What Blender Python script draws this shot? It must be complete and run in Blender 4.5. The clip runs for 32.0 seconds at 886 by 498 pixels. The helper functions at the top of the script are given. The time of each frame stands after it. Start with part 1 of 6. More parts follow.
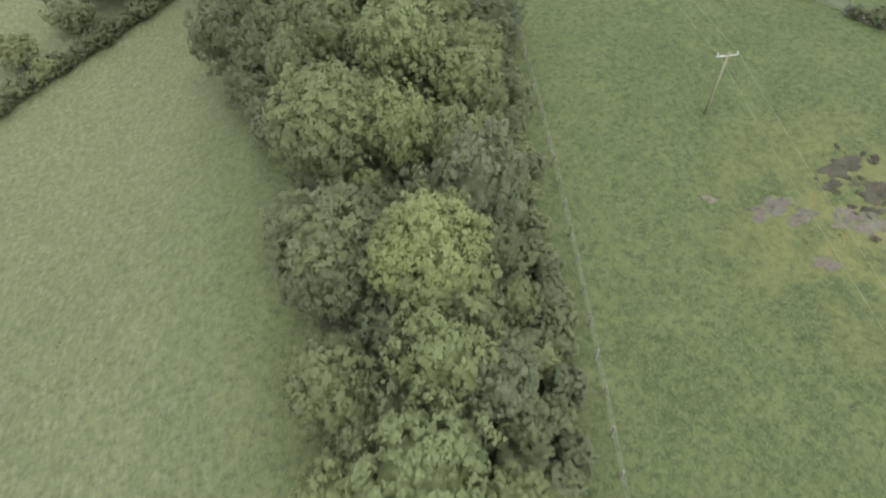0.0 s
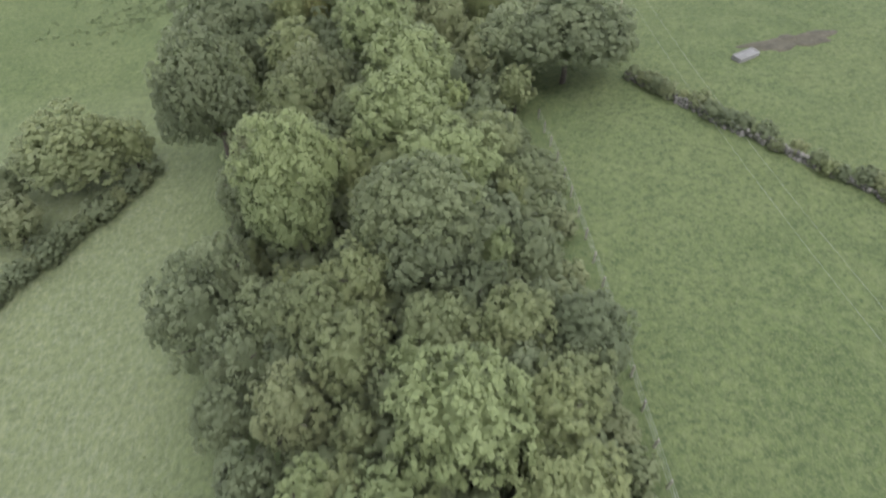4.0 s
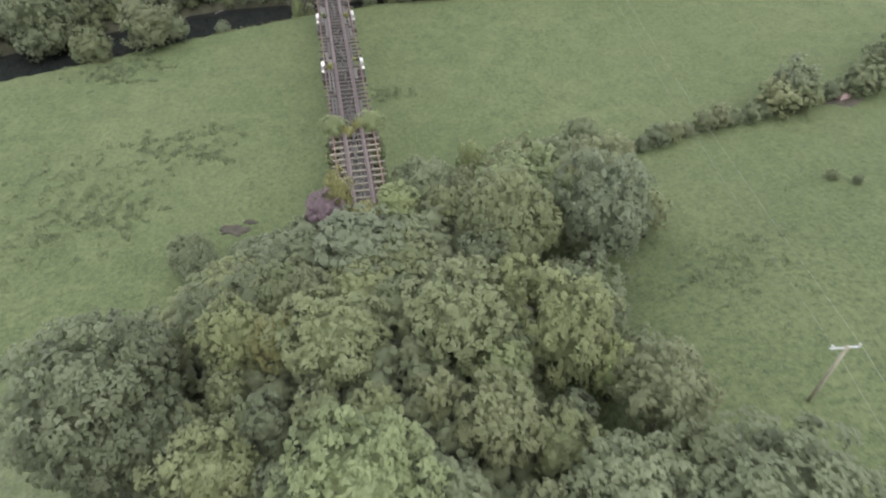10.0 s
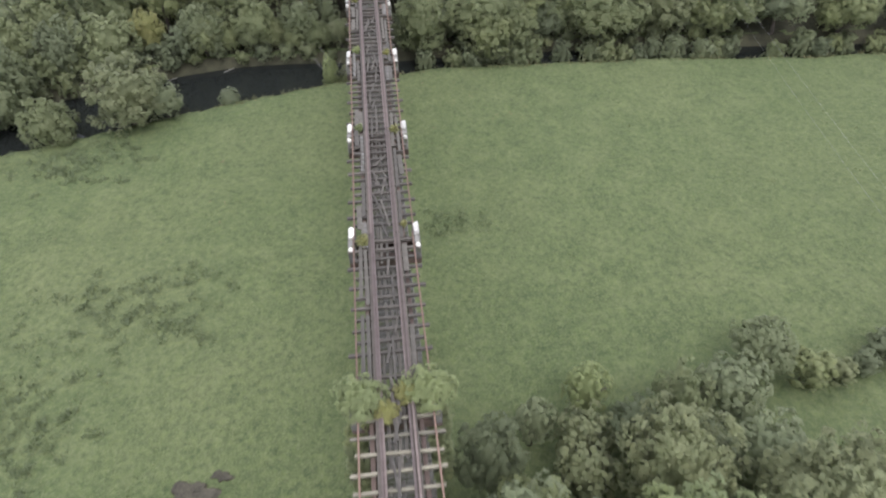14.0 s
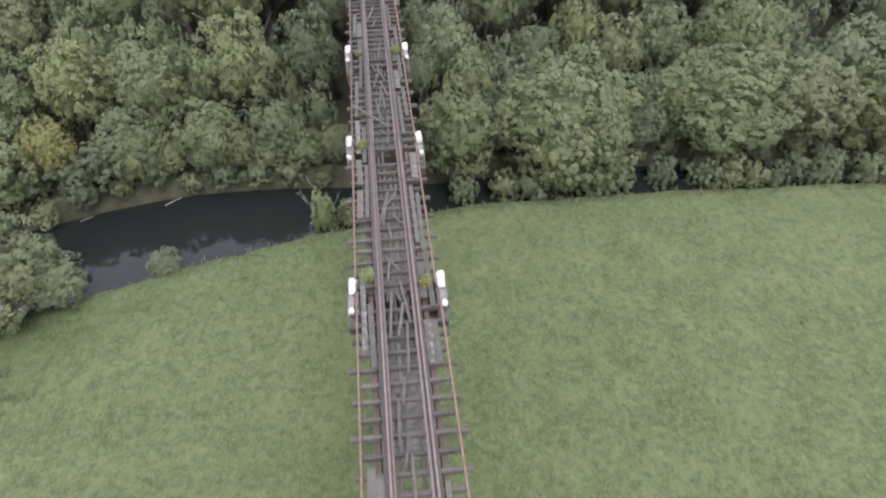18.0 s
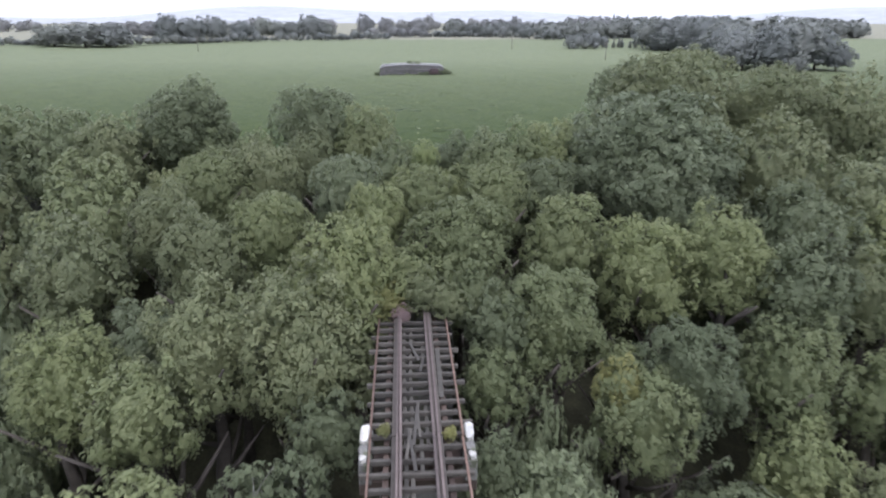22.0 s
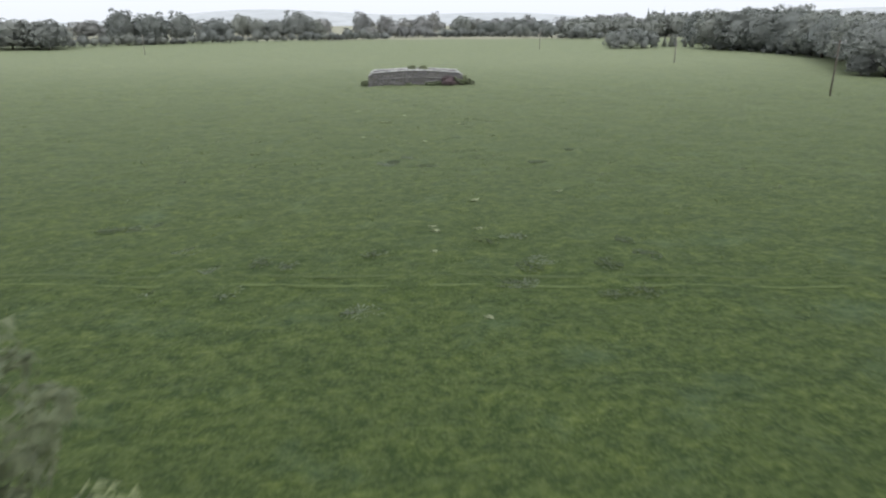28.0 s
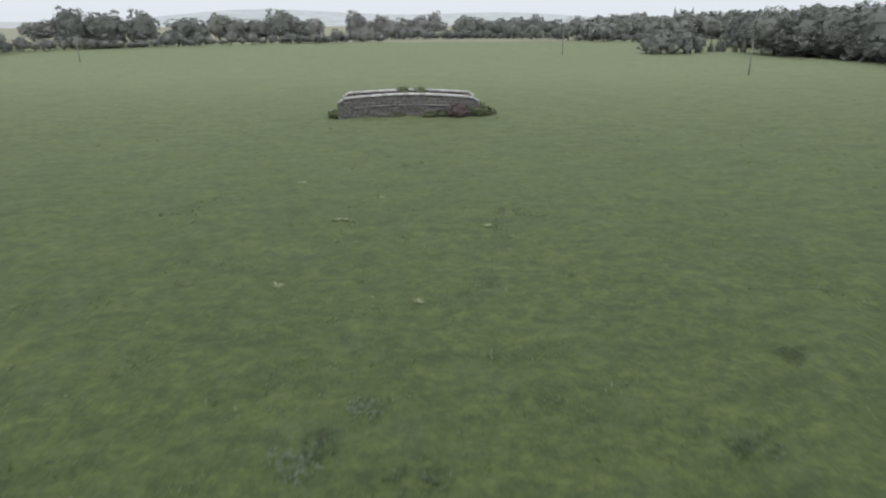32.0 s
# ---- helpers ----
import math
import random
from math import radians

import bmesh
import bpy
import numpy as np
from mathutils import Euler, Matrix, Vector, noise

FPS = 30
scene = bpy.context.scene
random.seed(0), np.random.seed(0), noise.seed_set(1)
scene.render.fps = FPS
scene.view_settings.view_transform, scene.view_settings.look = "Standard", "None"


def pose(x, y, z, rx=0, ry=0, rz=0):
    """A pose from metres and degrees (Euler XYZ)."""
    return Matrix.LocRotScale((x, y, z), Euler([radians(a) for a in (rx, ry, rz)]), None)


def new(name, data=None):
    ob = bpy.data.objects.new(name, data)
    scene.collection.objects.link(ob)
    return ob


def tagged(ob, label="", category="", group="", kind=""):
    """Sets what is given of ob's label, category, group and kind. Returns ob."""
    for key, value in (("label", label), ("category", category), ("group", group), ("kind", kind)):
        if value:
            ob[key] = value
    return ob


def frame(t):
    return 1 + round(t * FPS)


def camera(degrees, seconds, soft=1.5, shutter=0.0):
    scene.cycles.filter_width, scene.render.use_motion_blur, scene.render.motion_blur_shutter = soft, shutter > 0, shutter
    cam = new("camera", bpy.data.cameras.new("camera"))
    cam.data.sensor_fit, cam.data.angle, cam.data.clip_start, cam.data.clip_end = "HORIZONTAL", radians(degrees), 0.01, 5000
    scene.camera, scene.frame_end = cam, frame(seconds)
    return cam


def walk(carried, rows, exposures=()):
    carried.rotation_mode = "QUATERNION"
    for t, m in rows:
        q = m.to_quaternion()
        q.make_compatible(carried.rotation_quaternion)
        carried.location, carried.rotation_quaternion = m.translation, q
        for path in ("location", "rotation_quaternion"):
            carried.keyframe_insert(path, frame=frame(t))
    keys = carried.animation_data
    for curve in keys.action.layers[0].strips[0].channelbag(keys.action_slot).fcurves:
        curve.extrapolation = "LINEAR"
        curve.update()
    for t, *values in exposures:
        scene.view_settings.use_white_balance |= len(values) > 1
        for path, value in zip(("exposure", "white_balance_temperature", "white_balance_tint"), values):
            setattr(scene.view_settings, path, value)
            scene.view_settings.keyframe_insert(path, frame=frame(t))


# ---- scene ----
cam = camera(69.3, 32.0, soft=2.1, shutter=0.5)
METRES, EYE, TILT, LEAN, TURN = 270.0, 51.6, -52.0, 0.2, -14.0
ROWS = [
    (0.0, 0.0, 0.0, 0.0, 0.0, 0.0, -0.0),
    (0.5, 0.0001, 0.0095, 0.0124, 0.01, -0.07, -0.01),
    (1.0, 0.0001, 0.0191, 0.0245, 0.01, -0.07, 0.04),
    (1.5, -0.0012, 0.0282, 0.0364, -0.04, -0.08, 0.04),
    (2.0, -0.0043, 0.0368, 0.0474, -0.07, -0.06, 0.07),
    (2.5, -0.0088, 0.0453, 0.0578, -0.1, -0.06, 0.09),
    (3.0, -0.0127, 0.0536, 0.0686, -0.02, -0.12, 0.1),
    (3.5, -0.0154, 0.0621, 0.0793, -0.04, 1.54, 0.12),
    (4.0, -0.0169, 0.0707, 0.0898, -0.02, 3.84, 0.11),
    (4.5, -0.0177, 0.0791, 0.1005, 0.01, 6.12, 0.09),
    (6.5, -0.0187, 0.1141, 0.1439, -0.04, 7.14, 0.22),
    (7.0, -0.019, 0.1231, 0.155, -0.05, 7.22, 0.23),
    (7.5, -0.0195, 0.1318, 0.1662, -0.04, 7.28, 0.16),
    (8.0, -0.02, 0.1408, 0.1776, 0.0, 7.29, 0.18),
    (8.5, -0.0207, 0.1503, 0.1886, 0.16, 7.3, -0.07),
    (9.0, -0.0215, 0.1613, 0.1984, 0.81, 7.34, -0.97),
    (9.5, -0.0225, 0.1727, 0.2082, 1.38, 7.34, -1.74),
    (10.0, -0.0242, 0.1841, 0.2182, 1.99, 7.32, -2.59),
    (10.5, -0.0268, 0.1956, 0.2283, 3.28, 7.25, -4.4),
    (11.0, -0.0296, 0.2073, 0.2386, 4.62, 7.1, -5.97),
    (11.5, -0.0333, 0.2189, 0.2488, 4.62, 7.1, -6.06),
    (12.0, -0.0373, 0.2307, 0.2592, 4.58, 7.16, -6.05),
    (12.5, -0.0412, 0.2426, 0.2697, 4.61, 7.15, -6.06),
    (13.0, -0.0444, 0.2545, 0.2805, 4.63, 7.12, -6.01),
    (13.5, -0.0469, 0.2665, 0.2911, 4.68, 7.14, -5.99),
    (14.0, -0.0491, 0.2786, 0.3018, 4.71, 7.17, -5.95),
    (14.5, -0.0513, 0.2904, 0.3125, 4.7, 7.16, -5.94),
    (16.5, -0.0664, 0.3372, 0.3535, 4.61, 7.21, -5.9),
    (17.0, -0.0715, 0.3479, 0.3627, 4.59, 7.22, -5.88),
    (17.5, -0.0768, 0.3594, 0.3728, 4.62, 7.2, -5.86),
    (18.0, -0.0816, 0.3711, 0.383, 4.63, 7.9, -5.84),
    (18.5, -0.0859, 0.3828, 0.3932, 4.63, 9.23, -5.83),
    (19.0, -0.09, 0.3947, 0.4036, 4.61, 10.98, -5.83),
    (19.5, -0.0937, 0.4065, 0.4136, 4.65, 12.06, -5.79),
    (20.0, -0.0975, 0.4183, 0.4243, 4.66, 12.17, -5.79),
    (20.5, -0.1013, 0.4302, 0.4352, 4.63, 16.88, -5.81),
    (21.0, -0.1049, 0.4422, 0.4458, 4.66, 22.96, -5.84),
    (21.5, -0.1088, 0.4538, 0.4568, 4.59, 29.07, -5.87),
    (22.0, -0.1134, 0.4661, 0.4667, 6.32, 31.87, -8.34),
    (22.5, -0.1174, 0.4776, 0.477, 6.48, 31.83, -8.4),
    (23.0, -0.1218, 0.4892, 0.4873, 6.53, 31.82, -8.36),
    (23.5, -0.1257, 0.5003, 0.498, 6.6, 31.87, -8.32),
    (24.0, -0.1294, 0.51, 0.5101, 6.6, 31.96, -8.33),
    (24.5, -0.1328, 0.5194, 0.5222, 6.65, 31.99, -8.32),
    (25.0, -0.1361, 0.5287, 0.534, 6.66, 32.06, -8.34),
    (25.5, -0.1393, 0.5379, 0.5457, 6.67, 32.06, -8.34),
    (26.0, -0.1425, 0.5471, 0.5573, 6.69, 32.06, -8.35),
    (26.5, -0.1457, 0.5564, 0.569, 6.69, 32.04, -8.35),
    (28.5, -0.1609, 0.5992, 0.6192, 6.68, 32.1, -8.32),
    (29.0, -0.1644, 0.6092, 0.6322, 6.7, 32.12, -8.3),
    (29.5, -0.1678, 0.6192, 0.645, 6.68, 32.12, -8.32),
    (30.0, -0.1711, 0.6291, 0.6579, 6.7, 32.11, -8.33),
    (30.5, -0.1745, 0.6389, 0.6707, 6.7, 32.09, -8.32),
    (31.0, -0.1778, 0.6489, 0.6836, 6.7, 32.08, -8.34),
    (31.5, -0.181, 0.6588, 0.6965, 6.71, 32.07, -8.35),
    (32.0, -0.1843, 0.6689, 0.7095, 6.7, 32.07, -8.37),
]
walk(cam, [(t, pose(0, 0, EYE, TILT, LEAN, TURN) @ pose(METRES * x, METRES * y, METRES * z, 90 + pitch, roll, yaw)) for t, x, y, z, yaw, pitch, roll in ROWS],
     exposures=[(0.0, 0.48, 6330, 8), (7.0, 0.71, 6000, 17), (13.0, 0.69, 6000, 19), (17.0, 0.73, 5980, 20), (19.0, 1.02, 5780, 24), (20.3, 1.33, 5640, 24), (20.9, 1.50, 5590, 24), (21.3, 1.26, 5640, 22),
                (22.0, 0.47, 5640, 21), (26.0, 0.26, 5920, 18), (29.0, 0.18, 6180, 10), (30.5, 0.08, 6180, 10), (32.0, -0.06, 6180, 10)])

# ---- world and light: an overcast, misty day ----
world = bpy.data.worlds.new("overcast_sky")
scene.world = world
world.use_nodes = True
wn, wl = world.node_tree.nodes, world.node_tree.links
wn.clear()
sky = wn.new("ShaderNodeTexSky")
sky.sky_type, sky.sun_disc = "NISHITA", False
sky.sun_elevation, sky.sun_rotation = radians(58), radians(200)
sky.dust_density, sky.air_density, sky.ozone_density = 4.0, 1.0, 1.0
pale = wn.new("ShaderNodeHueSaturation")
pale.inputs["Saturation"].default_value = 0.22
back = wn.new("ShaderNodeBackground")
back.inputs["Strength"].default_value = 0.13
world_out = wn.new("ShaderNodeOutputWorld")
cloud = wn.new("ShaderNodeMix")
cloud.data_type = "RGBA"
cloud.inputs["Factor"].default_value = 0.88
# an overcast sky is about three times as bright overhead as at the horizon
dome_at, dome_split, dome = wn.new("ShaderNodeTexCoord"), wn.new("ShaderNodeSeparateXYZ"), wn.new("ShaderNodeMapRange")
dome.inputs["To Min"].default_value, dome.inputs["To Max"].default_value = 0.0, 1.0
veil = wn.new("ShaderNodeMix")
veil.data_type = "RGBA"
veil.inputs["A"].default_value = (7.0, 7.15, 7.3, 1)
veil.inputs["B"].default_value = (11.2, 11.5, 11.85, 1)
wl.new(dome_at.outputs["Generated"], dome_split.inputs[0])
wl.new(dome_split.outputs["Z"], dome.inputs["Value"])
wl.new(dome.outputs[0], veil.inputs["Factor"])
wl.new(veil.outputs["Result"], cloud.inputs["B"])
wl.new(sky.outputs[0], pale.inputs["Color"])
wl.new(pale.outputs[0], cloud.inputs["A"])
wl.new(cloud.outputs["Result"], back.inputs["Color"])
wl.new(back.outputs[0], world_out.inputs["Surface"])

sun_data = bpy.data.lights.new("sun", "SUN")
sun_data.energy, sun_data.angle, sun_data.color = 1.1, radians(25), (1.0, 0.97, 0.92)
sun = new("sun", sun_data)
sun.rotation_euler = (radians(32), 0, radians(20))


# ---- the lie of the land ----
AXIS = 13.3          # the railway runs along y at this x
DECK = 14.1          # top of the cross timbers
SPAN = 12.0
PIERS = [128.9 + SPAN * i for i in range(7)]
START, FINISH = 116.9, 212.5


def softplus(v):
    return np.log1p(np.exp(-np.abs(v))) + np.maximum(v, 0)


def smooth(a, b, v):
    u = np.clip((v - a) / (b - a), 0, 1)
    return u * u * (3 - 2 * u)


def near_bank(x):
    east = 4.2 * (1 - np.exp(-(np.maximum(x - 28, 0) / 45) ** 2))
    return 188.2 - 0.0051 * np.clip(x - 28, -38, 0) ** 2 - 0.33 * np.clip(-10 - x, 0, 55) - east


def river_width(x):
    return 11.3 - 7.1 * smooth(-14, 20, x)


def land(x, y):
    """Height of the ground: a shelf, the valley with its river, the far shelf."""
    x, y = np.asarray(x, float), np.asarray(y, float)
    edge = 116 - 12 * softplus((116 - (68 + 1.45 * x)) / 12)
    edge = 20 + 10 * softplus((edge - 20) / 10)
    steep = 11 + 4 * smooth(10, -20, x)
    h = 14.4 / (1 + np.exp(np.clip((y - edge) / steep, -40, 40)))
    h = h + smooth(100, 140, y) * (0.6 - 0.008 * (np.minimum(y, 210) - 130))
    middle = AXIS - 0.06 * np.maximum(0, START - y)
    bank = 13.4 - np.maximum(0, np.abs(x - middle) - 3.2) * 0.62
    bank = bank - np.maximum(0, y - START) * 4
    h = np.maximum(h, bank)
    shelf = 16.2 + 0.017 * (np.minimum(y, 500) - 240)
    u = smooth(203, 242, y)
    h = h * (1 - u) + shelf * u
    d = y - near_bank(x)
    w = river_width(x)
    dip = smooth(-1.2, 0.8, d) * (1 - smooth(w - 0.4, w + 1.4, d))
    h = h - 2.6 * dip
    h = h + 0.12 * np.sin(x * 0.19 + 1.3) * np.sin(y * 0.16) + 0.05 * np.sin(x * 0.7 + y * 0.33)
    return h


def at(x, y):
    return float(land(x, y))


# ---- materials ----
def material(name):
    m = bpy.data.materials.new(name)
    m.use_nodes = True
    n, l = m.node_tree.nodes, m.node_tree.links
    return m, n, l, n["Principled BSDF"]


def noise_node(n, l, scale, detail=4.0, rough=0.55, coord="Object", vec=None):
    tex = n.new("ShaderNodeTexNoise")
    tex.inputs["Scale"].default_value, tex.inputs["Detail"].default_value = scale, detail
    tex.inputs["Roughness"].default_value = rough
    if vec is None:
        tc = n.new("ShaderNodeTexCoord")
        vec = tc.outputs[coord]
    l.new(vec, tex.inputs["Vector"])
    return tex.outputs["Fac"]


def ramp(n, l, fac, stops):
    r = n.new("ShaderNodeValToRGB")
    while len(r.color_ramp.elements) < len(stops):
        r.color_ramp.elements.new(0.5)
    for e, (p, c) in zip(r.color_ramp.elements, stops):
        e.position, e.color = p, (*c, 1)
    l.new(fac, r.inputs["Fac"])
    return r.outputs["Color"]


def mixed(n, l, fac, a, b, mode="MIX"):
    x = n.new("ShaderNodeMix")
    x.data_type, x.blend_type = "RGBA", mode
    for sock, v in ((x.inputs["Factor"], fac), (x.inputs["A"], a), (x.inputs["B"], b)):
        if isinstance(v, (int, float)):
            sock.default_value = v
        elif isinstance(v, tuple):
            sock.default_value = (*v, 1)
        else:
            l.new(v, sock)
    return x.outputs["Result"]


def bump(n, l, bsdf, height, strength, distance):
    b = n.new("ShaderNodeBump")
    b.inputs["Strength"].default_value, b.inputs["Distance"].default_value = strength, distance
    l.new(height, b.inputs["Height"])
    l.new(b.outputs[0], bsdf.inputs["Normal"])


def surface(name, dark, light, scale, rough=0.85, fine=30.0, relief=0.4, depth=0.02, metal=0.0, spot=None):
    """Two-scale mottled surface: broad stains, fine grain, a little relief."""
    m, n, l, b = material(name)
    broad = noise_node(n, l, scale)
    grain = noise_node(n, l, fine, 3.0)
    c = ramp(n, l, broad, [(0.3, dark), (0.7, light)])
    c = mixed(n, l, 0.35, c, ramp(n, l, grain, [(0.3, tuple(v * 0.6 for v in dark)), (0.7, tuple(min(1, v * 1.25) for v in light))]))
    info = n.new("ShaderNodeObjectInfo")
    shade = ramp(n, l, info.outputs["Random"], [(0.0, (0.72, 0.72, 0.72)), (1.0, (1.18, 1.16, 1.12))])
    c = mixed(n, l, 1.0, c, shade, "MULTIPLY")
    if spot:
        c = mixed(n, l, ramp(n, l, noise_node(n, l, scale * 2.3, 5.0), [(0.52, (0, 0, 0)), (0.6, (1, 1, 1))]), c, spot)
    l.new(c, b.inputs["Base Color"])
    b.inputs["Roughness"].default_value, b.inputs["Metallic"].default_value = rough, metal
    b.inputs["Specular IOR Level"].default_value = 0.3
    bump(n, l, b, grain, relief, depth)
    return m


def foliage(name, dark, light, accent, through_light=0.48, gloss=0.2):
    """Leaves: each clump its own green, each tree a shift of its own."""
    m, n, l, b = material(name)
    dark, light, accent = [(r, 0.955 * g, 1.05 * u) for r, g, u in (dark, light, accent)]
    geo, info = n.new("ShaderNodeNewGeometry"), n.new("ShaderNodeObjectInfo")
    c = ramp(n, l, geo.outputs["Random Per Island"], [(0.0, tuple(0.5 * (p + q) for p, q in zip(dark, light))), (0.5, light), (0.92, light), (1.0, accent)])
    blot = noise_node(n, l, 2.2, 3.0)
    c = mixed(n, l, ramp(n, l, blot, [(0.35, (0, 0, 0)), (0.75, (0.6, 0.6, 0.6))]), c, accent)
    shade = ramp(n, l, info.outputs["Random"], [(0.0, (0.84, 0.86, 0.87)), (0.5, (1, 1, 1)), (1.0, (1.16, 1.15, 1.06))])
    c = mixed(n, l, 1.0, c, shade, "MULTIPLY")
    l.new(c, b.inputs["Base Color"])
    b.inputs["Roughness"].default_value = 0.5
    b.inputs["Specular IOR Level"].default_value = gloss
    b.inputs["Sheen Weight"].default_value, b.inputs["Sheen Roughness"].default_value = 0.08, 0.5
    speck = noise_node(n, l, 36.0, 3.0, 0.65)
    c = mixed(n, l, ramp(n, l, speck, [(0.38, (0.5, 0.5, 0.5)), (0.52, (0, 0, 0))]), c, dark)
    c = mixed(n, l, ramp(n, l, speck, [(0.52, (0, 0, 0)), (0.66, (0.4, 0.4, 0.4))]), c, accent)
    l.new(c, b.inputs["Base Color"])
    bump(n, l, b, speck, 0.35, 0.04)
    t = n.new("ShaderNodeBsdfTranslucent")
    l.new(c, t.inputs["Color"])
    mix = n.new("ShaderNodeMixShader")
    mix.inputs[0].default_value = through_light
    l.new(b.outputs[0], mix.inputs[1])
    l.new(t.outputs[0], mix.inputs[2])
    l.new(mix.outputs[0], n["Material Output"].inputs["Surface"])
    return m


LEAVES = [
    foliage("leaves_ash_bright", (0.181, 0.231, 0.098), (0.302, 0.364, 0.153), (0.357, 0.416, 0.179)),
    foliage("leaves_green", (0.153, 0.192, 0.086), (0.251, 0.296, 0.131), (0.323, 0.357, 0.161)),
    foliage("leaves_dark", (0.126, 0.158, 0.082), (0.198, 0.240, 0.118), (0.252, 0.286, 0.144)),
    foliage("leaves_grey_green", (0.150, 0.186, 0.100), (0.238, 0.285, 0.150), (0.308, 0.350, 0.186)),
    foliage("leaves_olive_autumn", (0.160, 0.190, 0.090), (0.250, 0.290, 0.138), (0.312, 0.336, 0.158)),
    foliage("leaves_yellow", (0.198, 0.223, 0.081), (0.330, 0.355, 0.129), (0.414, 0.396, 0.151)),
    # far leaves: haze painted into the base colour, greyer, then paler
    foliage("leaves_haze_grey", (0.240, 0.266, 0.218), (0.282, 0.310, 0.252), (0.300, 0.328, 0.266), 0.45, 0.1),
    foliage("leaves_haze_pale", (0.290, 0.305, 0.258), (0.335, 0.352, 0.298), (0.350, 0.366, 0.312), 0.45, 0.1),
    foliage("leaves_pink_brown", (0.216, 0.174, 0.156), (0.318, 0.254, 0.227), (0.384, 0.302, 0.271)),
]
BARK = surface("bark", (0.050, 0.042, 0.034), (0.130, 0.115, 0.095), 3.0, 0.95, 25.0, 0.8, 0.03)
TIMBER = surface("weathered_timber", (0.055, 0.049, 0.042), (0.125, 0.115, 0.098), 1.6, 0.9, 22.0, 0.6, 0.01)
BAULK = surface("brown_baulk_timber", (0.057, 0.049, 0.041), (0.115, 0.101, 0.086), 1.2, 0.9, 18.0, 0.6, 0.01)
LICHENWOOD = surface("lichened_bare_timber", (0.130, 0.120, 0.088), (0.260, 0.245, 0.185), 2.2, 0.92, 24.0, 0.6, 0.01)
LICHENBOARD = surface("lichen_spotted_board", (0.066, 0.061, 0.051), (0.132, 0.124, 0.106), 1.4, 0.9, 26.0, 0.5, 0.008, spot=(0.180, 0.178, 0.164))
BOARD = surface("grey_footway_board", (0.060, 0.055, 0.046), (0.122, 0.114, 0.096), 1.8, 0.9, 26.0, 0.5, 0.008)
RUST = surface("rusted_steel", (0.115, 0.074, 0.056), (0.220, 0.150, 0.116), 4.0, 0.8, 45.0, 0.4, 0.004, 0.15)
RAILSTEEL = surface("worn_brown_rail", (0.110, 0.086, 0.076), (0.205, 0.168, 0.152), 4.0, 0.7, 45.0, 0.3, 0.004, 0.2)
GIRDER = surface("rusted_girder_plate", (0.066, 0.050, 0.042), (0.140, 0.104, 0.084), 1.0, 0.85, 30.0, 0.4, 0.006, 0.1)
STONE = surface("pier_limestone", (0.105, 0.102, 0.090), (0.240, 0.234, 0.215), 0.9, 0.9, 14.0, 0.7, 0.03, spot=(0.11, 0.115, 0.075))
WHITE = surface("whitened_capstone", (0.400, 0.385, 0.330), (0.680, 0.665, 0.610), 3.4, 0.85, 16.0, 0.6, 0.015)
WALLSTONE = surface("field_stone", (0.090, 0.084, 0.076), (0.270, 0.256, 0.238), 2.0, 0.9, 18.0, 0.6, 0.02, spot=(0.10, 0.11, 0.07))
STRINGSTONE = surface("string_course", (0.170, 0.165, 0.160), (0.300, 0.292, 0.285), 1.5, 0.9, 12.0, 0.5, 0.01)
RUINSTONE = surface("ruin_masonry", (0.098, 0.094, 0.095), (0.232, 0.222, 0.222), 1.1, 0.92, 9.0, 0.8, 0.04, spot=(0.085, 0.085, 0.060))
COPING = surface("pale_coping", (0.330, 0.325, 0.315), (0.560, 0.552, 0.540), 1.5, 0.9, 12.0, 0.5, 0.01)
CONCRETE = surface("trough_concrete", (0.158, 0.154, 0.146), (0.270, 0.264, 0.254), 1.5, 0.88, 20.0, 0.3, 0.005)
POLE = surface("pole_wood", (0.260, 0.245, 0.170), (0.420, 0.395, 0.285), 3.0, 0.9, 30.0, 0.4, 0.004)
STEEL = surface("galvanised_steel", (0.430, 0.440, 0.440), (0.600, 0.610, 0.610), 6.0, 0.45, 40.0, 0.1, 0.001, 0.6)
WIRE = surface("wire", (0.230, 0.240, 0.215), (0.360, 0.370, 0.335), 3.0, 0.5, 20.0, 0.05, 0.001, 0.5)
PORCELAIN = surface("insulator", (0.640, 0.640, 0.620), (0.780, 0.780, 0.760), 9.0, 0.25, 50.0, 0.05, 0.001)
MUD = surface("trodden_mud", (0.034, 0.031, 0.021), (0.090, 0.082, 0.056), 0.8, 0.75, 5.0, 0.9, 0.08)
POST = surface("fence_post", (0.180, 0.165, 0.140), (0.330, 0.310, 0.270), 4.0, 0.9, 30.0, 0.4, 0.004)
PINKTUB = surface("faded_plastic_trough", (0.420, 0.300, 0.260), (0.560, 0.430, 0.380), 2.0, 0.6, 20.0, 0.1, 0.002)


